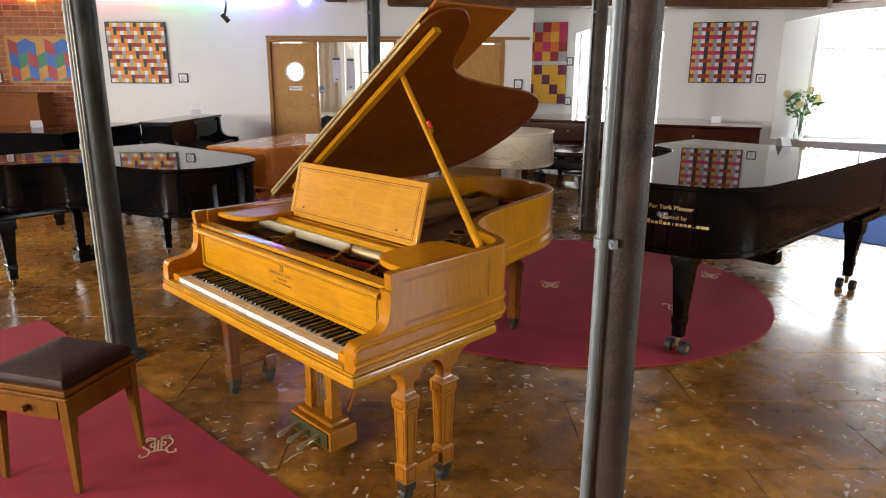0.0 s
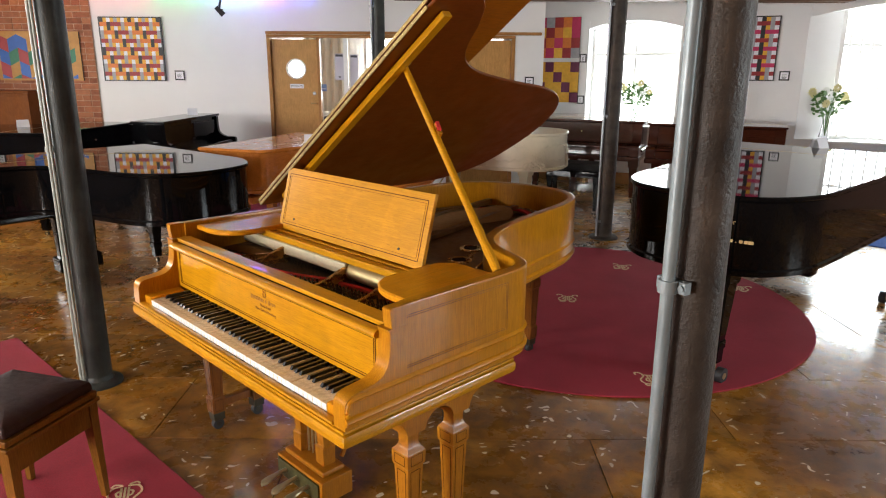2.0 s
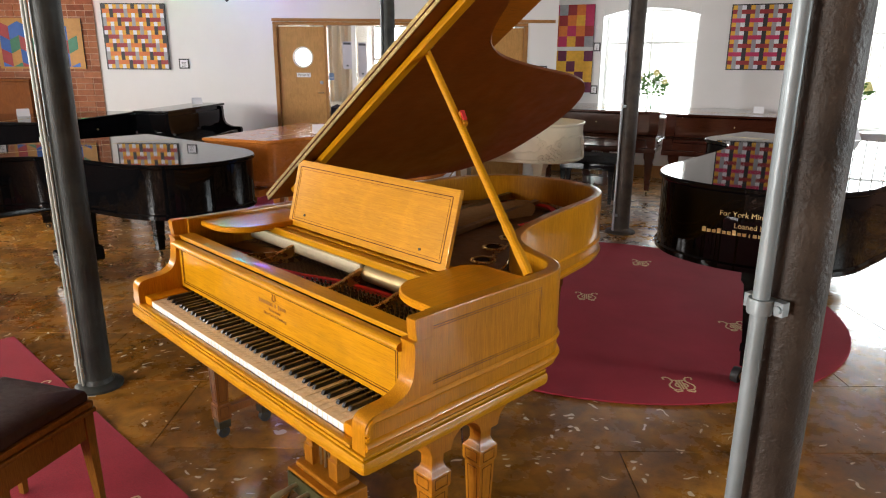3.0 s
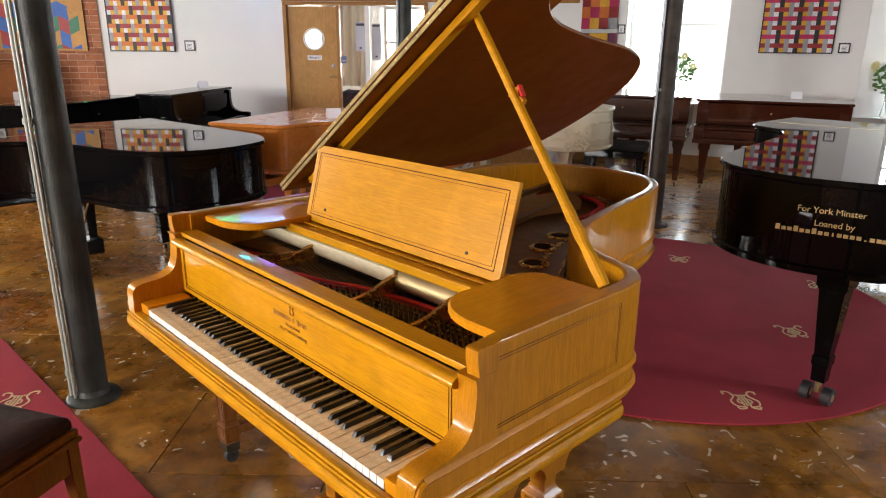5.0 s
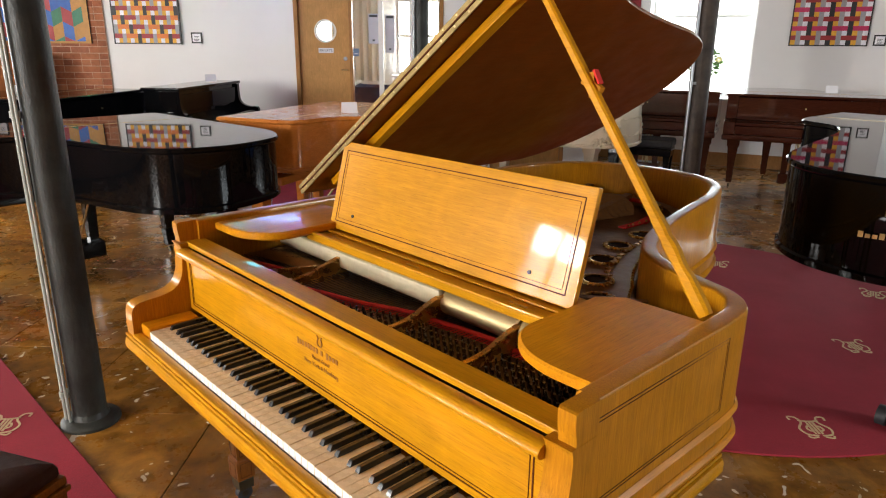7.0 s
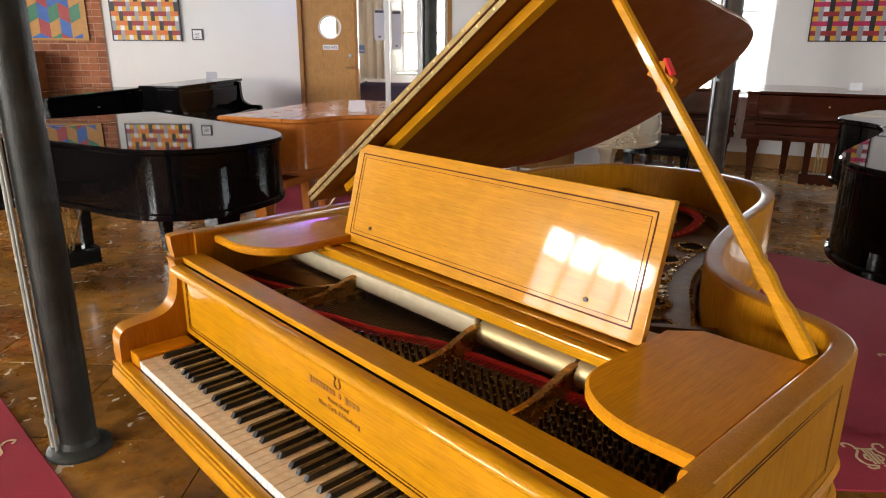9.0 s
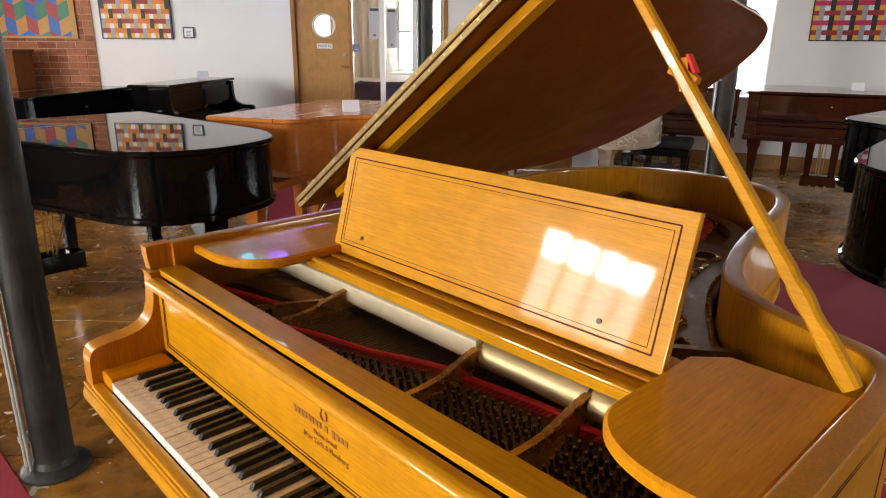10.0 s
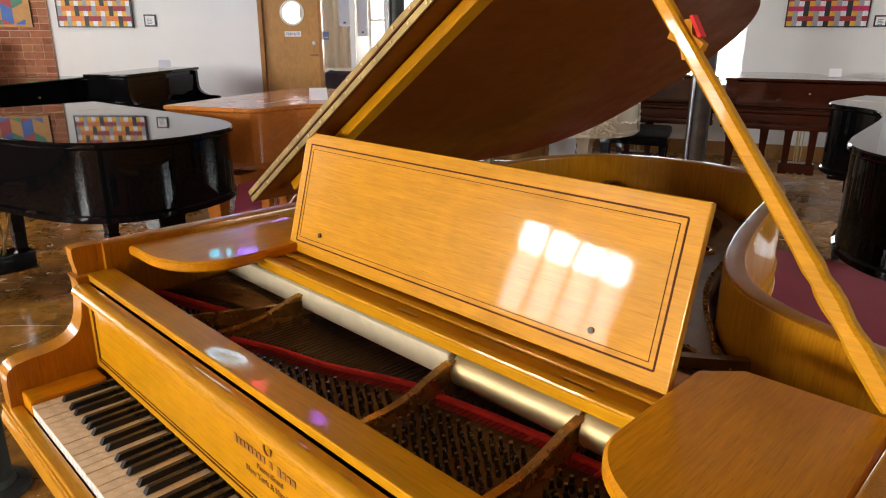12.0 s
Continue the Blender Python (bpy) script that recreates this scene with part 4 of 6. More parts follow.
lettering("New York & Hamburg", 0.015, LOGO, fm @ pose(0, -0.027, 0.0), "lettering", fb)
em = bmesh.new()
for sg in (-1, 1):
    pts = [(sg * q[0], q[1], 0.0) for q in spline([(0.001, 0.026), (0.008, 0.030), (0.009, 0.039), (0.005, 0.046), (0.010, 0.051)], 5)]
    tube(em, pts, 0.0016, 5)
crest = part("crest", em, LOGO, fb)
crest.matrix_local = fm @ pose(0, 0, 0.0006)
part("front_rail", boxbm(-HW + 0.036, HW - 0.036, 0.1645, 0.223, 0.889, 0.905, 0.003), OAK, GP)
# iron plate, soundboard and strings
inner = offset2(REV, -0.048, False)
part("soundboard", prism(bmesh.new(), inner, 0.795, 0.80, 0.001), SOUNDB, GP)
pin_block = part("pin_block", boxbm(-0.69, 0.69, 0.215, 0.47, 0.78, 0.818, 0.003), PLATE, GP, "bronze lacquered pin field")
pl_pts = [(-0.665, 0.50), (0.66, 0.50), (0.655, 0.66), (0.58, 0.74), (0.44, 0.83), (0.34, 0.96), (0.24, 1.16), (0.17, 1.42), (0.10, 1.62), (-0.02, 1.62), (-0.20, 1.58), (-0.30, 1.30), (-0.36, 0.90), (-0.45, 0.74), (-0.665, 0.74)]
plate = part("iron_plate", prism(bmesh.new(), pl_pts, 0.815, 0.84, 0.006), PLATE, GP, "bronze lacquered iron plate with round holes")
for hx, hy in ((0.062, 1.468), (0.075, 1.292), (0.13, 1.122), (0.225, 0.952), (0.315, 0.83)):
    rb = bmesh.new()
    for k in range(22):
        a = 2 * math.pi * k / 22
        bmesh.ops.create_icosphere(rb, subdivisions=1, radius=0.0052, matrix=Matrix.Translation((hx + 0.047 * math.cos(a), hy + 0.047 * math.sin(a), 0.842)))
    lathe(rb, [(0.036, 0.838), (0.036, 0.846), (0.041, 0.847), (0.043, 0.841)], hx, hy, 24)
    part("hole_ring", rb, GOLD, plate, "gilt beaded ring round a plate hole")
    # plate stays uncut: a near-black disc paints the shade of each hole
    part("hole", lathe(bmesh.new(), [(0.0355, 0.8405), (0.0355, 0.8425)], hx, hy, 20), DARKIN, plate)
for pts in ([(0.43, 0.84), (0.50, 0.78), (0.60, 0.73)], [(0.34, 0.98), (0.38, 0.9), (0.43, 0.845)], [(0.17, 1.44), (0.21, 1.25), (0.27, 1.1), (0.335, 0.985)]):
    rb = bmesh.new()
    for q in spline(pts, 7):
        bmesh.ops.create_icosphere(rb, subdivisions=1, radius=0.0055, matrix=Matrix.Translation((q[0] - 0.012, q[1] - 0.008, 0.845)))
    part("beaded_edge", rb, GOLD, plate, kind="stuff")
# raised maker's lettering on the plate as plain bars
pb = bmesh.new()
for k in range(14):
    q = spline([(0.155, 1.40), (0.19, 1.22), (0.24, 1.08), (0.31, 0.97)], 4)[min(12, k)]
    box(pb, q[0] - 0.06, q[0] - 0.045, q[1] - 0.02, q[1] + 0.006, 0.838, 0.8435)
part("plate_lettering", pb, GOLD, plate)
for (a, b, w, hgt) in (((-0.02, 0.72), (-0.30, 1.95), 0.03, 0.02), ((-0.28, 0.72), (-0.52, 1.98), 0.03, 0.03), ((0.30, 0.76), (0.44, 0.86), 0.02, 0.02)):
    bm = bmesh.new()
    beam(bm, (*a, 0.855), (*b, 0.855), w, hgt)
    part("plate_strut", bm, PLATE, plate)
tail = spline([(-0.66, 1.55), (-0.63, 1.78), (-0.5, 1.97), (-0.3, 2.04), (-0.1, 1.98), (0.04, 1.82), (0.09, 1.62)], 7)
part("tail_plate", sweep(bmesh.new(), tail[::-1], [(0, 0.805), (0, 0.835), (-0.05, 0.835), (-0.05, 0.805)]), PLATE, plate)
fl = spline([(-0.50, 1.70), (-0.42, 1.90), (-0.25, 1.96), (-0.10, 1.86), (-0.03, 1.66), (-0.03, 1.50)], 8)
part("felt_strip", sweep(bmesh.new(), fl[::-1], [(0, 0.836), (0, 0.845), (-0.03, 0.845), (-0.03, 0.836)]), FELT, GP, "red string felt along the plate")
rb = bmesh.new()
for q in fl[::2]:
    bmesh.ops.create_icosphere(rb, subdivisions=1, radius=0.005, matrix=Matrix.Translation((q[0], q[1] + 0.02, 0.85)))
part("beaded_edge", rb, GOLD, GP, kind="stuff")
sb = bmesh.new()
for k in range(70):
    a = k / 69
    x0 = -0.60 + 1.17 * a
    x1 = -0.50 + 0.85 * a ** 1.2
    y1 = 1.95 - 1.1 * a ** 0.85
    if a > 0.38:
        y1 = 0.80
    rod(sb, (x0 + 0.02, 0.60, 0.848), (x1, max(y1, 0.66), 0.850), 0.0011 if a > 0.3 else 0.002, 4)
for k in range(26):
    a = k / 25
    rod(sb, (-0.67 + 0.25 * a, 0.345 + 0.05 * a, 0.836), (-0.35 + 0.27 * a, 1.88 - 0.25 * a * a, 0.866), 0.0024, 4)
part("string_set", sb, STRING, GP, "steel and copper-wound strings", kind="stuff")
# dampers in a row
db = bmesh.new()
for k in range(60):
    x = -0.58 + 1.0 * k / 59
    box(db, x - 0.0045, x + 0.0045, 0.655, 0.685, 0.86, 0.888)
part("damper_row", db, EBONY, GP, kind="stuff")
FELTRUNS = ([(-0.685, 0.302), (-0.57, 0.33), (-0.44, 0.365)], [(-0.33, 0.298), (-0.23, 0.333), (-0.106, 0.364), (0.0, 0.407), (0.082, 0.434)], [(0.108, 0.430), (0.21, 0.446), (0.332, 0.460)], [(0.358, 0.450), (0.46, 0.462), (0.60, 0.470)])


def felt_v(run, x):
    """Depth of a felt strip at x."""
    for p, q in zip(run, run[1:]):
        if p[0] <= x <= q[0]:
            return p[1] + (q[1] - p[1]) * (x - p[0]) / (q[0] - p[0])
    return run[0][1] if x < run[0][0] else run[-1][1]


for run, x1 in zip(FELTRUNS, (-0.40, 0.070, 0.325, 0.62)):
    curve = spline(run, 6)
    part("felt_strip", sweep(bmesh.new(), curve, [(0.0085, 0.8185), (0.0085, 0.832), (0.004, 0.836), (-0.004, 0.836), (-0.0085, 0.832), (-0.0085, 0.8185)]), FELT, GP, "red woven felt strip under the strings")
    ag = bmesh.new()
    for q in curve[::1]:
        bmesh.ops.create_icosphere(ag, subdivisions=1, radius=0.0055, matrix=Matrix.Translation((q[0], q[1] + 0.017, 0.825)))
        rod(ag, (q[0] + 0.01, q[1] + 0.018, 0.8185), (q[0] + 0.01, q[1] + 0.018, 0.832), 0.004, 6)
    part("agraffe_row", ag, EBONY, GP, kind="stuff")
    # slanted rows of tuning pins before the felt
    pn = bmesh.new()
    for r in range(6):
        n = int((x1 - run[0][0]) / 0.0185)
        for k in range(n):
            x = run[0][0] + 0.016 + 0.0185 * (k + 0.3 * r)
            y = felt_v(run, x) - 0.056 - r * 0.0235 + random.uniform(-0.002, 0.002)
            if y < 0.232 or x > x1:
                continue
            lean = random.uniform(-0.0015, 0.0015)
            rod(pn, (x, y, 0.8185), (x + lean, y - 0.003, 0.836), 0.0042, 7)
            rod(pn, (x + lean, y - 0.003, 0.835), (x + lean * 1.5, y - 0.005, 0.848), 0.0036, 4)
            rod(pn, (x, y, 0.825), (x + lean * 0.3, y - 0.001, 0.830), 0.0046, 7)
    part("tuning_pin_field", pn, STEEL, pin_block, "rows of blued steel tuning pins", kind="stuff")
    st_b = bmesh.new()
    for k in range(int((x1 - run[0][0]) / 0.011)):
        x = run[0][0] + 0.01 + 0.011 * k
        rod(st_b, (x - 0.004, felt_v(run, x) - 0.05, 0.828), (x, felt_v(run, x), 0.8318), 0.0009, 4)
        rod(st_b, (x, felt_v(run, x), 0.8318), (x + 0.03, 0.62, 0.848), 0.0011, 4)
    part("string_set", st_b, DARKSTRING, GP, "steel strings running from the pins", kind="stuff")
# arched fins of the plate, thin webs with a flat crest that rises to the capo bar
for x, slant in ((-0.375, 0.062), (0.083, 0.028), (0.332, 0.026)):
    crest_line = spline([(0.224, 0.836), (0.28, 0.838), (0.33, 0.842), (0.37, 0.851), (0.405, 0.866), (0.435, 0.879), (0.46, 0.886), (0.478, 0.887)], 5)
    web = bmesh.new()
    rings_to(web, [[(x + slant * (v - 0.224) / 0.25 - 0.0028, v, 0.8185), (x + slant * (v - 0.224) / 0.25 + 0.0028, v, 0.8185), (x + slant * (v - 0.224) / 0.25 + 0.0028, v, z - 0.004), (x + slant * (v - 0.224) / 0.25 + 0.0075, v, z - 0.002), (x + slant * (v - 0.224) / 0.25 + 0.0070, v, z + 0.002), (x + slant * (v - 0.224) / 0.25 - 0.0070, v, z + 0.002), (x + slant * (v - 0.224) / 0.25 - 0.0075, v, z - 0.002), (x + slant * (v - 0.224) / 0.25 - 0.0028, v, z - 0.004)] for v, z in crest_line])
    part("plate_fin", web, FINBRONZE, plate, "bronze arched plate bar")
brace = bmesh.new()
beam(brace, (-0.47, 0.224, 0.838), (-0.335, 0.47, 0.842), 0.012, 0.03)
part("plate_fin", brace, FINBRONZE, plate, "bronze slanting plate bar")
# pale cloth-covered rail before the bass and middle, satin metal capo bar before the treble
part("cloth_rail", boxbm(-0.66, 0.108, 0.452, 0.474, 0.852, 0.900, 0.008), CLOTHRAIL, GP, "pale cream rail below the music shelf")
bm = bmesh.new()
prof = [(0.497 + 0.044 * math.cos(a), 0.866 + 0.036 * math.sin(a)) for a in [math.pi * k / 14 + math.pi * 0.28 for k in range(15)]]
rings_to(bm, [[(x, v, z) for v, z in prof] for x in (0.112, 0.24, 0.354)])
rings_to(bm, [[(x, v, z) for v, z in prof] for x in (0.362, 0.45, 0.56)])
part("capo_bar", bm, SATIN, GP, "satin brass capo bar below the music shelf")
# music shelf and desk
sh = part("music_shelf", boxbm(-0.49, 0.45, 0.452, 0.62, 0.904, 0.926, 0.004), OAK, GP)
part("shelf_lip", boxbm(-0.49, 0.45, 0.444, 0.462, 0.9265, 0.935, 0.004), OAK, sh)
part("shelf_bead", boxbm(-0.485, 0.445, 0.500, 0.514, 0.9262, 0.932, 0.002), OAK, sh)
for x in (-0.36, -0.02, 0.34):
    part("hinge", boxbm(x - 0.026, x + 0.026, 0.476, 0.481, 0.9262, 0.9285, 0.0008), BRASS, sh, "small brass hinge")
DT = 15.0
dk = bmesh.new()
DW, DH = 0.926, 0.268
box(dk, -DW / 2, DW / 2, 0, 0.017, 0, DH, 0.003)
desk = part("music_desk", dk, OAK, GP, "tilted satinwood music desk with double inlaid border")
desk.matrix_local = pose(-0.016, 0.529, 0.931, -DT, 0, 0)
bm = bmesh.new()
for ins, t in ((0.026, 0.0030), (0.036, 0.0011)):
    xa, za, zb = DW / 2 - ins, ins, DH - ins
    for z in (za, zb):
        box(bm, -xa, xa, -0.0007, 0.001, z - t / 2, z + t / 2)
    for x in (-xa, xa):
        box(bm, x - t / 2, x + t / 2, -0.0007, 0.001, za, zb)
part("desk_inlay", bm, INLAY, desk)
for x in (-0.354, 0.331):
    part("desk_screw", rod(bmesh.new(), (x, -0.003, 0.052), (x, 0.002, 0.052), 0.005, 12), FOOTBRASS, desk)
part("desk_stay", beam(bmesh.new(), (0.2, 0.66, 0.93), (0.2, 0.590, 1.06), 0.02, 0.008), OAK, GP)


def leaf(x_in, x_out, y0, y1):
    """A flat side shelf with a rounded inner front corner."""
    sg = 1 if x_out > x_in else -1
    r = 0.16
    pts = [(x_out, y0)]
    cx, cy = x_in + sg * r, y0 + r * 0.8
    arc = [(cx - sg * r * math.sin(a), cy - r * 0.8 * math.cos(a)) for a in [math.pi / 2 * k / 14 for k in range(15)]]
    pts += arc + [(x_in, y1 - 0.05), (x_in + sg * 0.05, y1), (x_out, y1)]
    return pts if sg < 0 else pts[::-1]


for x_in, x_out in ((-0.446, -0.6915), (0.455, 0.6915)):
    pts = leaf(x_in, x_out, 0.256, 0.645)
    area = sum(a[0] * b[1] - b[0] * a[1] for a, b in zip(pts, pts[1:] + pts[:1]))
    part("side_shelf", prism(bmesh.new(), pts if area > 0 else pts[::-1], 0.926, 0.950, 0.005), OAKL, GP, "flat candle shelf with a rounded corner")

part("lid_lock", rod(lathe(bmesh.new(), [(0.024, 0.8185), (0.024, 0.846), (0.020, 0.852), (0.012, 0.853)], 0.640, 0.252, 16), (0.640, 0.252, 0.852), (0.640, 0.252, 0.866), 0.007, 8), GALV, GP, "small worn steel lock post")

# raised lid: its own axes run up from the hinge (x), to the tail (y) and away from the strings (z)
LT = 35.2
lidm = Matrix.Translation((-0.742, 0, 0.981)) @ pose(0, 0, 0, 0, -LT, 0)
FRONT = 0.60
lo = [(u + 0.742, v) for u, v in offset2(REV, 0.014, False)]
tailpts = [q for q in lo if q[1] > 0.78 and q[0] > 0.0]
corner_pts = spline([(1.40, FRONT), (1.46, FRONT + 0.008), (1.505, FRONT + 0.045), (1.52, FRONT + 0.11), (1.50, 0.78), (1.44, 0.85)], 4)
pts = [(0.0, FRONT)] + corner_pts + [(q[0], q[1] + 0.04 * max(0.0, 1 - (q[1] - 0.83) / 0.35)) for q in tailpts if q[1] > 0.83 and q[0] < 1.36] + [(0.0, 1.6)]
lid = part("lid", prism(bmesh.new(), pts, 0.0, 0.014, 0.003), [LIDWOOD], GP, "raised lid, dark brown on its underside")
lid.matrix_local = lidm
fp = [(0.0, FRONT + 0.002), (1.525, FRONT + 0.002), (1.525, FRONT + 0.47), (0.0, FRONT + 0.47)]
flap = part("lid_flap", prism(bmesh.new(), fp, 0.018, 0.032, 0.003), FLAPSHADE, lid, "front flap folded back on the lid")
part("lid_edge", boxbm(0.0, 1.41, FRONT - 0.006, FRONT - 0.001, 0.0, 0.0135, 0.001), EDGEBRASS, lid, "brass leaf along the lid edge")
part("flap_edge", boxbm(0.0, 1.48, FRONT - 0.006, FRONT + 0.001, 0.0185, 0.0315, 0.001), EDGEBRASS, lid, "brass leaf along the flap edge")
part("lid_hinge", boxbm(0.02, 1.46, FRONT - 0.008, FRONT + 0.006, 0.0142, 0.0178), INLAY, lid, "dark gap of the long hinge between lid and flap")
sc = bmesh.new()
for k in range(24):
    x = 0.05 + k * 0.058
    rod(sc, (x, FRONT - 0.0075, 0.007), (x, FRONT - 0.005, 0.007), 0.003, 8)
    rod(sc, (x + 0.02, FRONT - 0.0075, 0.025), (x + 0.02, FRONT - 0.004, 0.025), 0.003, 8)
part("screw_row", sc, BRASS, lid, kind="stuff")
part("lid_batten", boxbm(0.10, 1.41, FRONT + 0.058, FRONT + 0.098, -0.026, -0.001, 0.005), OAK, lid, "golden stiffening batten under the lid")
part("prop_socket", lathe(bmesh.new(), [(0.018, -0.006), (0.018, -0.001)], 1.12, 0.712, 14), BRASS, lid)
# prop stick with its carved foot and clip
pa, pbt = Vector((0.681, 0.657, 0.956)), Vector((0.165, 0.712, 1.612))
dd = pbt - pa
pm = bmesh.new()
along = dd.normalized()
sidev = -along.cross(Vector((0, 1, 0))).normalized()
vv = sidev.cross(along)
secs = [(0.0, 0.0130, 0.011), (0.02, 0.0150, 0.012), (0.10, 0.0155, 0.012), (0.12, 0.0125, 0.0125), (0.14, 0.0120, 0.0125), (0.17, 0.0150, 0.0125), (0.195, 0.0145, 0.0125), (0.212, 0.0115, 0.0125), (0.235, 0.0135, 0.0125), (0.28, 0.0115, 0.012), (0.9, 0.0098, 0.0115), (1.0, 0.0088, 0.011)]
rings_to(pm, [[tuple(pa + dd * t + sidev * (a * w) + vv * (b * d)) for a, b in ((-1, -0.6), (-0.6, -1), (0.6, -1), (1, -0.6), (1, 0.6), (0.6, 1), (-0.6, 1), (-1, 0.6))] for t, w, d in secs])
prop = part("prop_stick", pm, OAK, GP, "golden prop stick with a carved foot")
cm = bmesh.new()
c0 = pa + dd * 0.665
rings_to(cm, [[tuple(c0 + along * l * 0.75 + sidev * a * 0.72 + vv * o) for l, a in ((-0.036, -0.012), (-0.028, -0.026), (0.0, -0.015), (0.026, -0.030), (0.036, -0.012), (0.036, 0.012), (0.026, 0.030), (0.0, 0.016), (-0.028, 0.026), (-0.036, 0.012))] for o in (-0.018, -0.002)])
clip = part("prop_clip", cm, CLIPWOOD, prop)
fm2 = bmesh.new()
beam(fm2, c0 + along * -0.010 + sidev * 0.0185 - vv * 0.01, c0 + along * 0.024 + sidev * 0.0225 - vv * 0.01, 0.016, 0.005, sidev)
part("red_pad", fm2, FELT, clip, "red felt pad")

# legs in joined pairs
def turned_leg(x, y, parent):
    top = BED - 0.012
    secs = [(0.055, 0.023), (0.088, 0.025), (0.089, 0.028), (0.094, 0.030), (0.160, 0.031), (0.165, 0.028), (0.168, 0.0245), (0.395, 0.032), (0.400, 0.035), (0.406, 0.037), (0.446, 0.038), (0.452, 0.036), (0.462, 0.027), (0.476, 0.022), (0.50, 0.0225), (0.525, 0.028), (0.545, 0.034), (top, 0.036)]
    # left and tail legs take the copy coloured as if in shade
    wood_m = LEGWOOD if x > 0 and y < 1 else SHADELEG
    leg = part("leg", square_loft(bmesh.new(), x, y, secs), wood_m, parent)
    part("ferrule", square_loft(bmesh.new(), x, y, [(0.048, 0.0225), (0.05, 0.0255), (0.084, 0.0265), (0.086, 0.0255)]), FOOTBRASS, leg, "dark brass foot")
    bm = bmesh.new()
    for sx, sy in ((1, 0), (-1, 0), (0, 1), (0, -1)):
        for za, zb, ha, hb in ((0.178, 0.385, 0.0250, 0.0316), (0.410, 0.442, 0.0372, 0.0378), (0.10, 0.152, 0.0302, 0.0308)):
            f0, f1 = ha * 0.62, hb * 0.62
            P = lambda s, h, z: (x + sx * (h + 0.0006) + sy * s, y + sy * (h + 0.0006) + sx * s, z)
            for (s0, s1) in ((-f0, -f1), (f0, f1)):
                beam(bm, P(s0, ha, za), P(s1, hb, zb), 0.0016, 0.0010, (sx, sy, 0))
            beam(bm, P(-f0, ha, za), P(f0, ha, za), 0.0010, 0.0016), beam(bm, P(-f1, hb, zb), P(f1, hb, zb), 0.0010, 0.0016)
    part("leg_inlay", bm, INLAY, leg)
    part("castor", castor(bmesh.new(), x, y, 0.026), [FOOTBRASS, RUBBER], leg, "dark brass castor")


for sx in (-1, 1):
    lx, dy = (0.668, 0.030) if sx > 0 else (-0.625, 0.0)
    for y in (0.240 + dy, 0.440 + dy):
        turned_leg(lx, y, GP)
    part("leg_stretcher", boxbm(lx - 0.016, lx + 0.016, 0.271 + dy, 0.409 + dy, 0.105, 0.142, 0.004), LEGWOOD if sx > 0 else SHADELEG, GP)
    ap = bmesh.new()
    front = spline([(0.150, BED - 0.004), (0.180, BED - 0.016), (0.196, BED - 0.040), (0.205, BED - 0.068)], 5)
    arc = spline([(0.276, BED - 0.068), (0.288, BED - 0.040), (0.312, BED - 0.020), (0.340, BED - 0.014), (0.368, BED - 0.020), (0.392, BED - 0.040), (0.404, BED - 0.068)], 5)
    back = spline([(0.476, BED - 0.068), (0.488, BED - 0.036), (0.52, BED - 0.014), (0.57, BED - 0.002)], 5)
    side_slab(ap, [(v + dy, z) for v, z in [(0.150, BED + 0.013)] + front + arc + back + [(0.57, BED + 0.013)]], lx + 0.038, lx - 0.038)
    part("leg_apron", ap, LEGWOOD if sx > 0 else SHADELEG, GP)
for x in (-0.40, -0.18):
    turned_leg(x, 1.97, GP)
part("leg_apron", boxbm(-0.45, -0.13, 1.93, 2.01, BED - 0.012, 0.668, 0.006), SHADELEG, GP)
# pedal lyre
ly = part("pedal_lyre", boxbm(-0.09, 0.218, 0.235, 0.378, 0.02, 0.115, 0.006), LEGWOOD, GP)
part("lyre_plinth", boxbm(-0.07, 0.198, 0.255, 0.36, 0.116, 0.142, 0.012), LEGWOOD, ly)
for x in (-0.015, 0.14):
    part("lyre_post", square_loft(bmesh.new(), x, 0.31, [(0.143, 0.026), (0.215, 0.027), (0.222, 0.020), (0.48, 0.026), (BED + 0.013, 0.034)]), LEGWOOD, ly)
part("pedal_plate", boxbm(-0.075, 0.203, 0.227, 0.234, 0.036, 0.104), GREENBRASS, ly, "verdigris brass plate behind the pedals")
PEDALM = plain("worn_nickel_brass", (0.34, 0.29, 0.17), 0.34, 0.6, 0.3, 20)
for x in (-0.015, 0.062, 0.14):
    part("pedal", pedal(x, 0.225, 0.076), PEDALM, ly, "worn brass pedal")
    part("pedal_rod", rod(bmesh.new(), (0.05 + (x - 0.05) * 0.35, 0.31, 0.143), (0.05 + (x - 0.05) * 0.35, 0.31, BED + 0.013), 0.004, 6), BRASS, ly)
part("lyre_brace", rod(bmesh.new(), (0.16, 0.37, 0.15), (0.16, 0.62, BED + 0.013), 0.009, 8, 0.013), LEGWOOD, ly)

# ---- stool ----
st = thing("piano_stool", "oak piano stool with a brown leather seat and a small drawer", "stool", pose(-1.518, 2.638, 0, 0, 0, -16.5) @ Matrix.Diagonal((1, 0.86, 1, 1)))
# local x across the drawer front, local -y towards the drawer side
cu = bmesh.new()
rr = lambda s, z: [(x * s, y * s, z) for x, y in ([(-0.18, -0.215), (0.18, -0.215), (0.185, -0.21), (0.185, 0.21), (0.18, 0.215), (-0.18, 0.215), (-0.185, 0.21), (-0.185, -0.21)])]
rings_to(cu, [rr(0.98, 0.450), rr(1.0, 0.458), rr(1.0, 0.472), rr(0.97, 0.486), rr(0.86, 0.497), rr(0.6, 0.503), rr(0.3, 0.505)])
part("seat_cushion", cu, LEATHER, st, "rounded brown leather cushion")
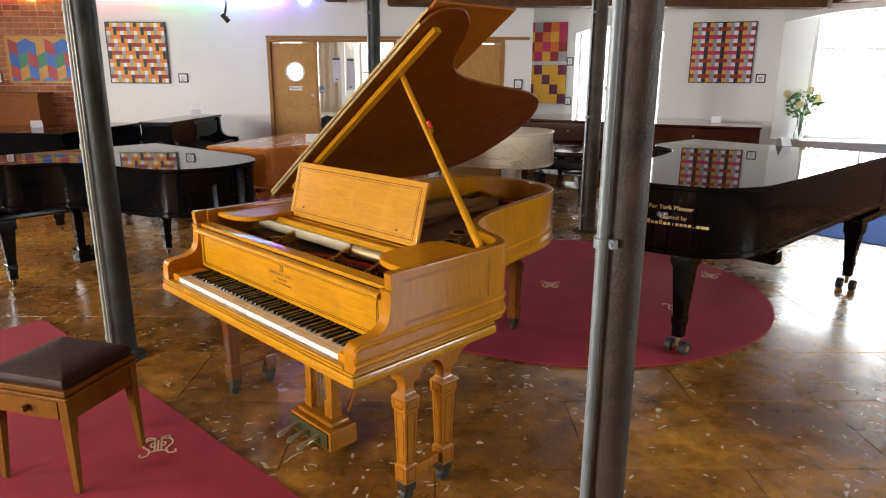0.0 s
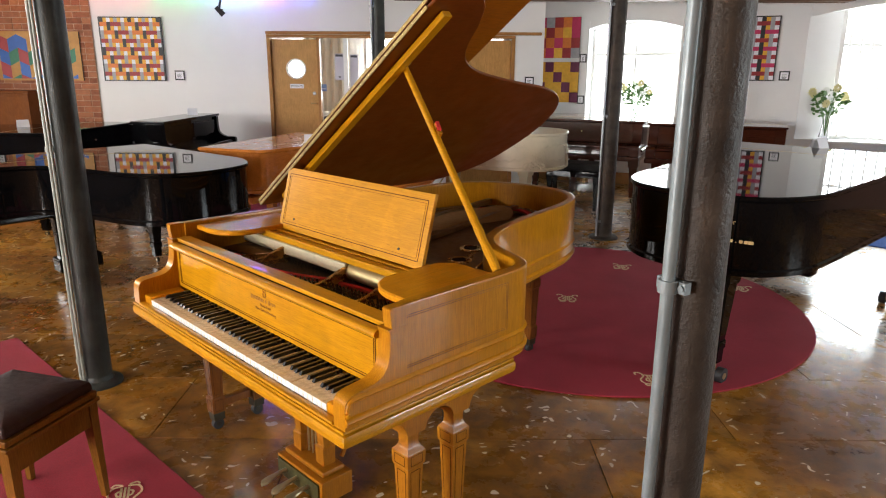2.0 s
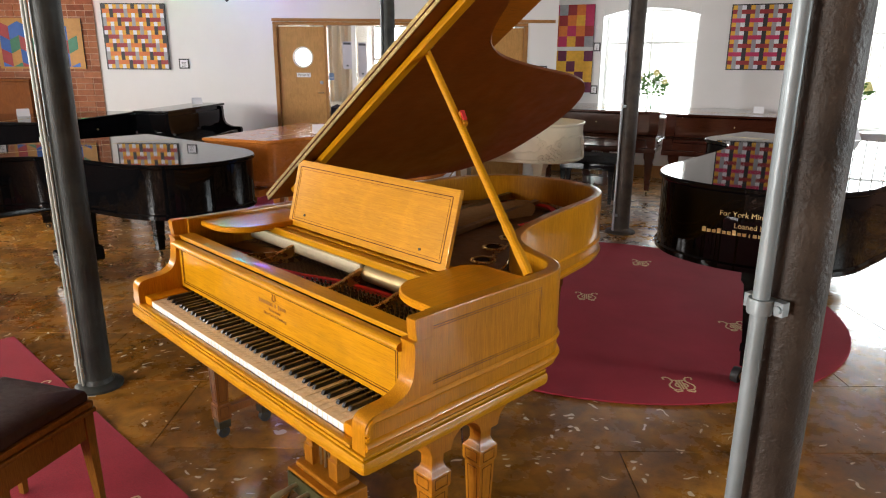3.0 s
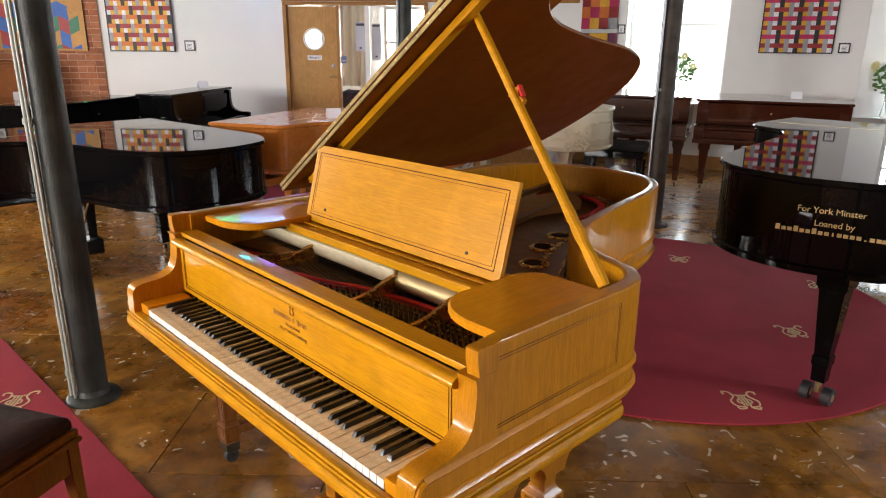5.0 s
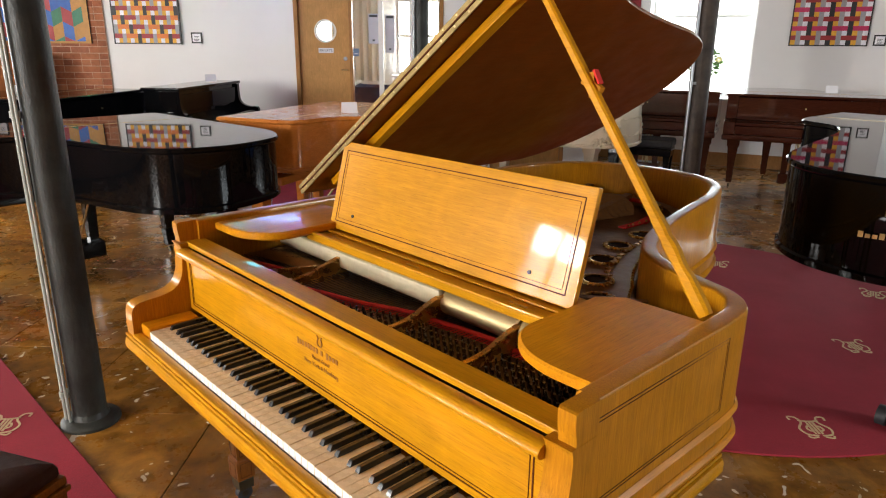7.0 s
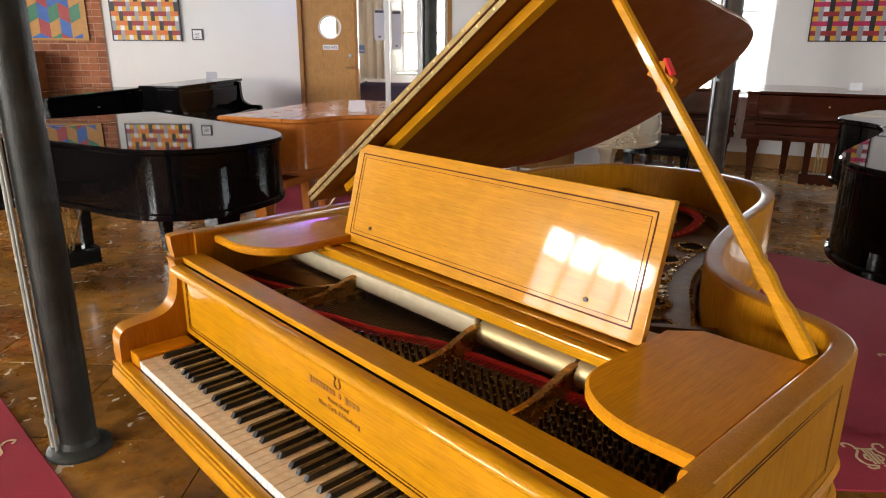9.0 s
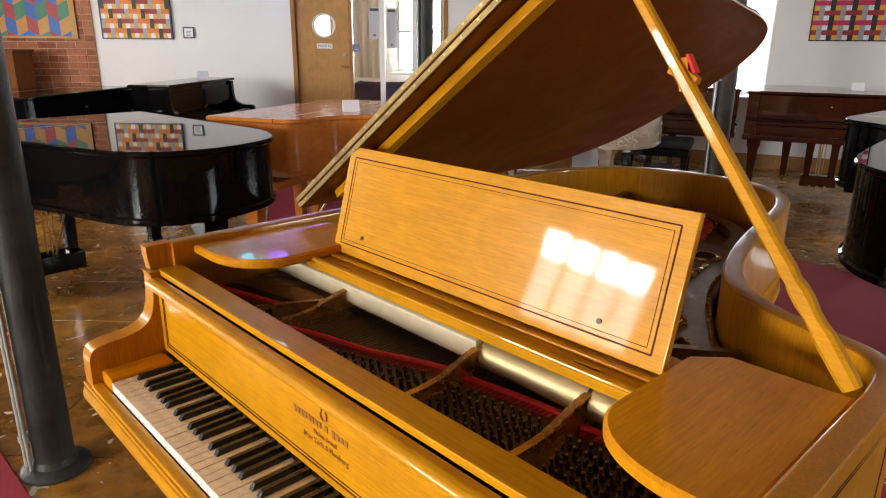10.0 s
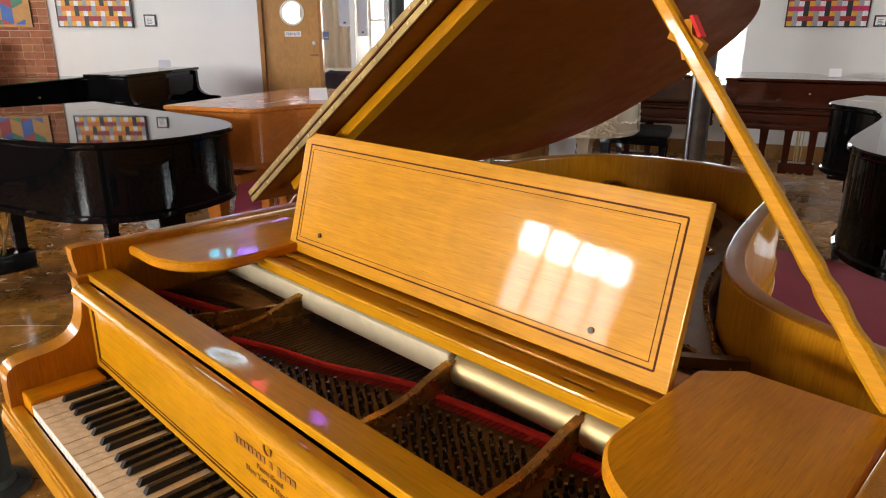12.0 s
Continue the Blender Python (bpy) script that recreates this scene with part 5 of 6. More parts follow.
part("seat_frame", boxbm(-0.195, 0.195, -0.225, 0.225, 0.424, 0.449, 0.007), STOOLW, st)
part("frame_bead", boxbm(-0.2, 0.2, -0.23, 0.23, 0.405, 0.423, 0.006), STOOLW, st)
part("apron", boxbm(-0.185, 0.185, -0.205, 0.205, 0.315, 0.404, 0.004), STOOLW, st)
dr = part("drawer_front", boxbm(-0.145, 0.145, -0.218, -0.206, 0.322, 0.398, 0.003), STOOLW, st)
part("drawer_knob", rod(rod(bmesh.new(), (0, -0.219, 0.36), (0, -0.236, 0.36), 0.007, 10), (0, -0.232, 0.36), (0, -0.250, 0.36), 0.017, 14, 0.011), STOOLW, dr)
for sx in (-1, 1):
    for sy in (-1, 1):
        bm = bmesh.new()
        tx, ty, fx, fy = sx * 0.172, sy * 0.197, sx * 0.182, sy * 0.207
        ring = lambda cx, cy, h, z: [(cx - h, cy - h, z), (cx + h, cy - h, z), (cx + h, cy + h, z), (cx - h, cy + h, z)]
        rings_to(bm, [ring(fx, fy, 0.011, 0.0095), ring(fx, fy, 0.012, 0.02), ring(tx, ty, 0.020, 0.30), ring(tx, ty, 0.0205, 0.404)])
        part("leg", bm, STOOLW, st)

# ---- emblems on the carpets ----
for ex, ey, ed, es in [(-1.215, 2.74, 230, 0.17), (-2.12, 3.69, 40, 0.17), (0.92, 5.12, 20, 0.17), (1.53, 5.94, 10, 0.17), (1.73, 4.59, 30, 0.17), (1.13, 3.80, 30, 0.17), (2.29, 5.37, 0, 0.17), (0.2, 4.4, 60, 0.17)]:
    lyre_mark(ex, ey, ed - 30, es)

# ---- pictures ----
def tint(name, c):
    return plain(name, c, 0.55, 0, 0.1, 25)


CR, OR, YE, GR, WH, BK, PK, BL, GN, PU = [tint("paint_" + n, c) for n, c in (("crimson", (0.30, 0.018, 0.022)), ("orange", (0.66, 0.17, 0.02)), ("yellow", (0.72, 0.38, 0.025)), ("grey", (0.33, 0.33, 0.35)), ("white", (0.75, 0.75, 0.80)), ("black", (0.018, 0.017, 0.02)), ("pink", (0.50, 0.02, 0.10)), ("blue", (0.012, 0.09, 0.36)), ("green", (0.02, 0.16, 0.08)), ("plum", (0.13, 0.012, 0.055)))]
PALETTE = [CR, OR, YE, GR, WH, BK, PK, BL, GN, PU, tint("paint_ochre", (0.42, 0.20, 0.028))]


def picture(label, m, w, h, framed, fill):
    """A painting with its blocks of colour; fill(bm, cell) adds them on the canvas."""
    p = thing("painting", label, "painting", m, group="wall paintings")
    part("canvas", boxbm(-w / 2, w / 2, -0.025, -0.002, -h / 2, h / 2, 0.002), BK, p)
    if framed:
        bm = bmesh.new()
        e = 0.014
        box(bm, -w / 2 - e, -w / 2, -0.034, -0.002, -h / 2 - e, h / 2 + e), box(bm, w / 2, w / 2 + e, -0.034, -0.002, -h / 2 - e, h / 2 + e)
        box(bm, -w / 2, w / 2, -0.034, -0.002, h / 2, h / 2 + e), box(bm, -w / 2, w / 2, -0.034, -0.002, -h / 2 - e, -h / 2)
        part("frame", bm, FRAMEBLK, p)
    bm = bmesh.new()
    fill(bm)
    part("painted_pattern", bm, PALETTE, p)
    return p


def cell(bm, w, h, cols, rows, i, j, di, dj, mi, lift=0.0):
    x0, z1 = -w / 2 + w * i / cols, h / 2 - h * j / rows
    g = 0.0
    box(bm, max(-w / 2, x0 + g), min(w / 2, x0 + w * di / cols - g), -0.0275 - lift, -0.0252, max(-h / 2, z1 - h * dj / rows + g), min(h / 2, z1 - g), 0, mi)


def woven_diagonal(w, h):
    odd = (5, 0, 0, 0, 3, 1, 1, 1)
    even = (5, 2, 4, 2, 3, 2, 4, 2)
    def fill(bm):
        cols, rows = 17, 15
        for j in range(rows):
            for i in range(cols):
                c = (i - 2 * ((j + 1) // 2)) % 8
                mi = odd[c] if j % 2 else even[c]
                cell(bm, w, h, cols, rows, i, j, 1, 1, mi, 0.001 if j % 2 and c % 4 else 0.002 if c % 4 == 0 else 0.0)
    return fill


def woven_straight(w, h):
    def fill(bm):
        cols, rows = 15, 15
        for j in range(rows):
            for i in range(cols):
                c = i % 4
                if j % 2 == 0:
                    mi = (2, 3, 4, 5)[c]
                else:
                    over = (c == 1 and (j // 2) % 2 == 0) or (c == 3 and (j // 2) % 2 == 1)
                    mi = (3 if c == 1 else 5) if over else (0 if (j // 2) % 2 == 0 else 6)
                cell(bm, w, h, cols, rows, i, j, 1, 1, mi, 0.001 if j % 2 else 0.0)
    return fill


def chequer(w, h, rows_txt):
    key = {"p": 6, "g": 3, "r": 0, "o": 1, "y": 2, "u": 9}
    def fill(bm):
        for j, row in enumerate(rows_txt):
            for i, ch in enumerate(row):
                cell(bm, w, h, len(row), len(rows_txt), i, j, 1, 1, key[ch])
    return fill


def chevrons(w, h):
    def fill(bm):
        box(bm, -w / 2, w / 2, -0.0262, -0.0252, -h / 2, h / 2, 0, 10)
        cols, s = 8, w * 0.90 / 8
        for i in range(cols):
            x0, x1 = -w * 0.46 + s * i, -w * 0.46 + s * (i + 1)
            up = i % 2
            lean = 0.5 * s
            for k in range(4):
                za = h * 0.44 - k * h * 0.27 + (0 if not up else -lean)
                zb = za + (lean if up else -lean)
                hh = h * 0.27
                mi = ((0, 7, 0, 7), (7, 8, 10, 8))[up][k] if i % 4 < 2 else ((7, 0, 7, 0), (10, 8, 10, 7))[up][k]
                pts = [(x0, za), (x1, zb), (x1, zb - hh), (x0, za - hh)]
                pts = [(x, max(-h * 0.46, min(h * 0.46, z))) for x, z in pts]
                if pts[0][1] - pts[3][1] < 0.004 and pts[1][1] - pts[2][1] < 0.004:
                    continue
                vs = [bm.verts.new((x, -0.0272, z)) for x, z in pts]
                bm.faces.new(vs).material_index = mi
    return fill


picture("square painting of woven red, orange, grey and black bars", pose(-4.055, YB, 1.863), 0.78, 0.78, True, woven_diagonal(0.78, 0.78))
picture("wide painting of red, blue and green chevrons on ochre", pose(-5.28, YB - 0.02, 1.77), 1.10, 0.62, False, chevrons(1.10, 0.62))
wallrot = pose(0, 0, 0, 0, 0, wdeg)
on = lambda s, z: Matrix.Translation(on_wall(s, 0.0, z)) @ wallrot
picture("square painting of woven crimson, grey and yellow bands", on(-0.378, 1.912), 0.79, 0.79, True, woven_straight(0.79, 0.79))
picture("chequered painting of red, pink and ochre squares", on(-2.882, 2.088), 0.63, 0.57, False, chequer(0.63, 0.57, ("pgrop", "yroyp", "ropor", "opyrg")))
picture("chequered painting of yellow, ochre and plum squares", on(-2.875, 1.458), 0.63, 0.58, False, chequer(0.63, 0.58, ("yuyyu", "yyuyy", "uyyuy", "uyyyu")))


def small_frame(m, w, h):
    p = thing("small_frame", "small black framed white caption card on the wall", "frame", m, group="caption frames")
    part("frame", boxbm(-w / 2, w / 2, -0.016, -0.001, -h / 2, h / 2, 0.002), FRAMEBLK, p)
    part("caption_card", boxbm(-w / 2 + 0.016, w / 2 - 0.016, -0.0185, -0.0165, -h / 2 + 0.016, h / 2 - 0.016), PAPER, p)
    bm = bmesh.new()
    for k in range(4):
        box(bm, -w / 2 + 0.035, w / 2 - 0.035 - 0.01 * (k % 2), -0.0192, -0.0188, h / 2 - 0.05 - k * 0.016, h / 2 - 0.044 - k * 0.016)
    part("caption_print", bm, INK, p)


small_frame(pose(-3.47, YB, 1.535), 0.13, 0.125)
small_frame(on(0.15, 1.57), 0.125, 0.12)
small_frame(on(-2.51, 1.80), 0.10, 0.12)
small_frame(on(-2.515, 1.21), 0.10, 0.12)
small_frame(pose(1.16, YB, 1.475), 0.12, 0.13)
small_frame(pose(-6.0, YB - 0.02, 1.53), 0.13, 0.16)

# ---- doors and office front ----
def oval(cx, cz, rx, rz, n=28):
    return [(cx + rx * math.cos(2 * math.pi * k / n), cz + rz * math.sin(2 * math.pi * k / n)) for k in range(n)]


d1m = pose(-2.25, YB + 0.03, 0)
door = thing("door_1", "pine door with a round porthole and a private sign", "door", d1m, kind="structure")
bm = bmesh.new()
DWD, DHT = 0.60, 2.0
hole = oval(0.315, 1.625, 0.112, 0.112)
for y, flip in ((0.0, False), (0.042, True)):
    hv = [bm.verts.new((x, y, z)) for x, z in hole]
    cs = [bm.verts.new(p) for p in ((DWD, y, 1.625), (DWD, y, DHT), (0, y, DHT), (0, y, 0.006), (DWD, y, 0.006))]
    n = len(hv)
    q = n // 4
    bm.faces.new([hv[k] for k in range(0, q + 1)][::-1] + [cs[0], cs[1]][0:2] + [])
    bm.faces.new([hv[k] for k in range(q, 2 * q + 1)][::-1] + [cs[1], cs[2]])
    bm.faces.new([hv[k] for k in range(2 * q, 3 * q + 1)][::-1] + [cs[2], cs[3]])
    bm.faces.new([hv[k % n] for k in range(3 * q, n + 1)][::-1] + [cs[3], cs[4], cs[0]])
for (xa, za), (xb, zb) in zip(hole, hole[1:] + hole[:1]):
    vs = [bm.verts.new(p) for p in ((xa, 0, za), (xb, 0, zb), (xb, 0.042, zb), (xa, 0.042, za))]
    bm.faces.new(vs)
for (xa, za), (xb, zb) in (((0, 0.006), (0, DHT)), ((DWD, 0.006), (DWD, DHT)), ((0, DHT), (DWD, DHT))):
    bm.faces.new([bm.verts.new(p) for p in ((xa, 0, za), (xb, 0, zb), (xb, 0.042, zb), (xa, 0.042, za))])
leaf_d = part("door_leaf", bm, PINE, door)
rb = bmesh.new()
rings_to(rb, [[(0.315 + r * math.cos(a), y, 1.625 + r * math.sin(a)) for a in [2 * math.pi * k / 28 for k in range(28)]] for r, y in ((0.112, -0.001), (0.118, -0.006), (0.130, -0.006), (0.134, -0.001))], cap=False)
part("porthole_ring", rb, WINPAINT, leaf_d)
pane = part("porthole_glass", lathe(bmesh.new(), [(0.111, -0.002), (0.111, 0.002)], 0, 0, 28), GLASS, leaf_d)
pane.matrix_local = pose(0.315, 0.02, 1.625, 90, 0, 0)
pane.visible_shadow = False
sign = part("door_sign", boxbm(0.225, 0.405, -0.005, -0.001, 1.375, 1.432), PAPER, door, "white sign with black capitals")
lettering("PRIVATE", 0.042, INK, pose(0.315, -0.0058, 1.402, 90, 0, 0), "lettering", sign)
part("door_lock", lathe(bmesh.new(), [(0.024, 0), (0.024, 0.006), (0.014, 0.009)], 0, 0, 16), GALV, leaf_d).matrix_local = pose(0.545, 0.0, 1.31, 90, 0, 0)
part("door_handle", rod(rod(bmesh.new(), (0.56, -0.001, 1.18), (0.56, -0.03, 1.18), 0.007, 8), (0.565, -0.03, 1.18), (0.50, -0.03, 1.18), 0.009, 8), BRASS, leaf_d)
fr = thing("door_frame", "brown wooden frame of the door and office window", "door frame", kind="structure")
yf0, yf1 = YB - 0.012, YB + 0.10
part("jamb", boxbm(-2.30, -2.252, yf0, yf1, 0, 2.02, 0.004), FRAMEW, fr)
part("jamb", boxbm(-1.648, -1.612, yf0, yf1, 0, 2.02, 0.004), FRAMEW, fr)
part("jamb", boxbm(-0.575, -0.53, yf0, yf1, 0, 2.02, 0.004), FRAMEW, fr)
part("head", boxbm(-2.30, -0.53, yf0 - 0.002, yf1, 2.022, 2.06, 0.004), FRAMEW, fr)
part("cornice_rail", boxbm(-2.30, 1.3, yf0 - 0.03, yf0 - 0.004, 2.062, 2.10, 0.004), FRAMEW, fr)
ow = thing("office_window", "tall glazed office screen with white mullions and pinned papers", "window", kind="structure")
part("mullion", boxbm(-1.30, -1.245, YB + 0.0, YB + 0.07, 0.1, 2.02, 0.003), WINPAINT, ow)
part("mullion", boxbm(-0.93, -0.86, YB + 0.0, YB + 0.07, 0.1, 2.02, 0.003), WINPAINT, ow)
part("bottom_rail", boxbm(-1.61, -0.577, YB + 0.0, YB + 0.08, 0.0, 0.1, 0.003), WINPAINT, ow)
for xa, xb in ((-1.611, -1.301), (-1.244, -0.931), (-0.859, -0.576)):
    g = part("pane", boxbm(xa, xb, YB + 0.035, YB + 0.04, 0.101, 2.02), GLASS, ow)
    g.visible_shadow = False
for x, z, w, h, dark in ((-1.165, 1.60, 0.11, 0.43, 0.05), (-1.36, 1.655, 0.12, 0.34, 0.05)):
    pp = part("pinned_paper", boxbm(x - w / 2, x + w / 2, YB + 0.030, YB + 0.033, z - h / 2, z + h / 2), BACKPAPER, ow, "paper notice pinned to the glass, coloured grey as backlit")
    bm = bmesh.new()
    box(bm, x - w * 0.4, x + w * 0.4, YB + 0.0285, YB + 0.0295, z + h / 2 - dark * 0.8, z + h / 2 - dark * 0.25)
    box(bm, x - w * 0.12, x + w * 0.12, YB + 0.0285, YB + 0.0295, z - h / 2 + 0.03, z - h / 2 + 0.05)
    part("print_bar", bm, INK, pp)
bn_ = part("pinned_paper", boxbm(-1.61, -1.54, YB + 0.030, YB + 0.033, 1.34, 1.43), tint("notice_blue", (0.16, 0.26, 0.45)), ow, "small blue notice pinned to the glass")
part("print_bar", boxbm(-1.60, -1.55, YB + 0.0285, YB + 0.0295, 1.365, 1.375), PAPER, bn_)
d2 = thing("door_2", "plain pine door in a brown frame", "door", kind="structure")
part("door_leaf", boxbm(0.10, 0.91, YB + 0.03, YB + 0.07, 0.006, 2.0, 0.003), PINE, d2)
for xa, xb in ((0.06, 0.098), (0.912, 0.96)):
    part("jamb", boxbm(xa, xb, yf0, yf1, 0, 2.02, 0.004), FRAMEW, d2)
part("head", boxbm(0.06, 0.96, yf0, yf1, 2.022, 2.06, 0.004), FRAMEW, d2)
part("door_handle", rod(bmesh.new(), (0.18, YB + 0.029, 1.02), (0.18, YB - 0.03, 1.02), 0.01, 8), BRASS, d2)
# office furniture
tb = thing("office_desk", "office desk crowded with papers", "desk", pose(-1.4, 11.6, 0))
part("desk_top", boxbm(-0.9, 0.9, -0.35, 0.35, 0.71, 0.74, 0.004), PINE, tb)
for bx in (-0.85, 0.85):
    part("desk_leg", boxbm(bx - 0.03, bx + 0.03, -0.33, 0.33, 0, 0.708, 0.004), PINE, tb)
for k in range(7):
    x, hh = -0.75 + k * 0.24, random.uniform(0.03, 0.16)
    solid("paper_stack", boxbm(x - 0.09, x + 0.09, 11.45, 11.7, 0.741, 0.741 + hh, 0.004), PAPER if k % 2 else INK, "stack of papers on the office desk", "papers", pose(-1.4, 0, 0), group="paper stacks")
bc = thing("bookcase", "office bookcase half full of folders and books", "bookcase", pose(-3.0, 12.4, 0))
part("case_back", boxbm(-0.3, 0.3, 0.12, 0.14, 0.02, 1.95), PINE, bc)
for z in (0.05, 0.5, 0.9, 1.3, 1.65, 1.95):
    part("shelf", boxbm(-0.3, 0.3, -0.16, 0.118, z - 0.02, z, 0.003), PINE, bc)
for sx in (-1, 1):
    part("side_panel", boxbm(sx * 0.313 - 0.012, sx * 0.313 + 0.012, -0.16, 0.14, 0, 1.97, 0.003), PINE, bc)
FOLDERS = [tint("folder_" + n, c) for n, c in (("blue", (0.10, 0.22, 0.42)), ("ochre", (0.50, 0.34, 0.10)), ("grey", (0.30, 0.32, 0.34)), ("white", (0.7, 0.7, 0.68)))]
for z in (0.5, 0.9, 1.3, 1.65):
    for k in range(6):
        x = -0.28 + k * 0.093
        if random.random() < 0.85:
            solid("folder", boxbm(x, x + 0.07, -0.12, 0.10, z + 0.001, z + random.uniform(0.2, 0.27), 0.004), FOLDERS[random.randrange(4)], "upright office folder on the bookcase shelf", "folder", pose(-3.0, 12.4, 0), group="office folders")
ch = thing("tub_chair", "navy upholstered tub chair behind the office glass", "chair", pose(-1.25, 10.6, 0, 0, 0, 10) @ Matrix.Diagonal((1.5, 1.1, 1.18, 1)))
arc = [(0.33 * math.cos(a), 0.33 * math.sin(a)) for a in [math.pi * (0.9 + 1.2 * k / 20) for k in range(21)]]
part("backrest", sweep(bmesh.new(), arc, [(0, 0.1), (0.02, 0.5), (0.0, 0.80), (-0.05, 0.83), (-0.10, 0.80), (-0.10, 0.1)]), SOFA, ch)
part("seat", lathe(bmesh.new(), [(0.22, 0.12), (0.225, 0.4), (0.2, 0.44), (0.1, 0.45)], 0, 0, 20), SOFA, ch)
part("chair_base", lathe(bmesh.new(), [(0.2, 0.0), (0.2, 0.1)], 0, 0, 20), BLACK, ch)
CURTAIN = plain("net_curtain_cloth", (0.74, 0.72, 0.62), 0.9, 0, 0.1, 40)
for k in range(2):
    folds = [(-2.45 + k * 1.75 + 0.02 * i, 12.86 + 0.025 * math.sin(i * 0.9)) for i in range(40)]
    cur = bmesh.new()
    rings_to(cur, [[(x, y, z) for x, y in folds + [(x, y + 0.004) for x, y in folds[::-1]]] for z in (0.9, 2.45)])
    solid("net_curtain", cur, CURTAIN, "pale folded curtain beside the office window", "curtain", group="office curtains")

# ---- neon along the wall top ----
neon = thing("neon_sign", "multicoloured neon tube along the top of the wall", "neon light")
NZ, NY = 2.56, YB - 0.05
runs = [("red", (1.0, 0.05, 0.03), [(-6.4, NZ), (-5.6, NZ)]), ("amber", (1.0, 0.55, 0.05), [(-5.6, NZ), (-5.35, NZ - 0.03), (-5.28, NZ), (-4.9, NZ + 0.004)]), ("rose", (1.0, 0.25, 0.25), [(-4.9, NZ + 0.004), (-3.75, NZ)]),
        ("green", (0.15, 1.0, 0.35), [(-3.75, NZ), (-3.0, NZ)]), ("ice", (0.28, 0.48, 1.0), [(-3.0, NZ), (-2.35, NZ)]), ("violet", (0.45, 0.15, 1.0), [(-2.35, NZ), (-2.05, NZ)])]
for nm, col, pts in runs:
    part("neon_tube", tube(bmesh.new(), [(x, NY, z) for x, z in pts], 0.016 if nm in ("ice", "violet") else 0.009, 8), glow("neon_" + nm, col, 26.0 if nm in ("ice", "violet") else 16.0), neon, nm + " glowing tube")
part("neon_coil", tube(bmesh.new(), [(-1.75 + 0.09 * math.cos(k * 0.5), NY, 2.58 + 0.05 * math.sin(k * 0.5)) for k in range(26)], 0.01, 6), glow("neon_blue", (0.12, 0.15, 1.0), 22.0), neon, "blue glowing coil")
for label, col, (cx, cy), r in (("cyan", (0.05, 0.7, 0.9), (-2.62, 8.62), 0.10), ("violet", (0.25, 0.15, 1.0), (-2.36, 8.70), 0.09), ("pale blue", (0.5, 0.8, 0.9), (-1.92, 6.40), 0.16), ("red", (1.0, 0.08, 0.10), (-1.52, 5.90), 0.11), ("purple", (0.4, 0.12, 1.0), (-1.21, 5.54), 0.13)):
    part("neon_coil", tube(bmesh.new(), [(cx + r * math.cos(k * 0.4), cy + 0.8 * r * math.sin(k * 0.4), 2.70 - 0.001 * k) for k in range(18)], 0.018, 6), glow("neon_coil_" + label.replace(" ", "_"), col, 14.0), neon, label + " glowing coil on the ceiling")
for x in (-6.2, -5.0, -4.0, -3.0, -2.2):
    part("tube_bracket", boxbm(x - 0.01, x + 0.01, NY, YB - 0.001 - (0.012 if x < -4.56 else 0), NZ - 0.01, NZ + 0.01), GALV, neon)

# ---- spot fittings hanging from the ceiling ----
def spot(x, y, z):
    p = thing("spot_lamp", "small black adjustable spot fitting hanging from the ceiling", "spotlight", pose(x, y, z), group="spot fittings")
    part("stem", rod(bmesh.new(), (0.02, 0, 0.10), (0.05, 0, H - z - 0.003), 0.008, 8), FRAMEBLK, p)
    part("elbow", rod(rod(bmesh.new(), (0.02, 0, 0.10), (0, 0, 0.02), 0.011, 8), (-0.03, 0, 0.02), (0.03, 0, 0.0), 0.012, 8), FRAMEBLK, p)
    part("lamp_head", rod(bmesh.new(), (-0.025, -0.01, 0.03), (0.03, 0.02, -0.035), 0.02, 12, 0.026), FRAMEBLK, p)


spot(-2.05, 7.0, 2.13)
spot(2.75, 7.2, 2.44)

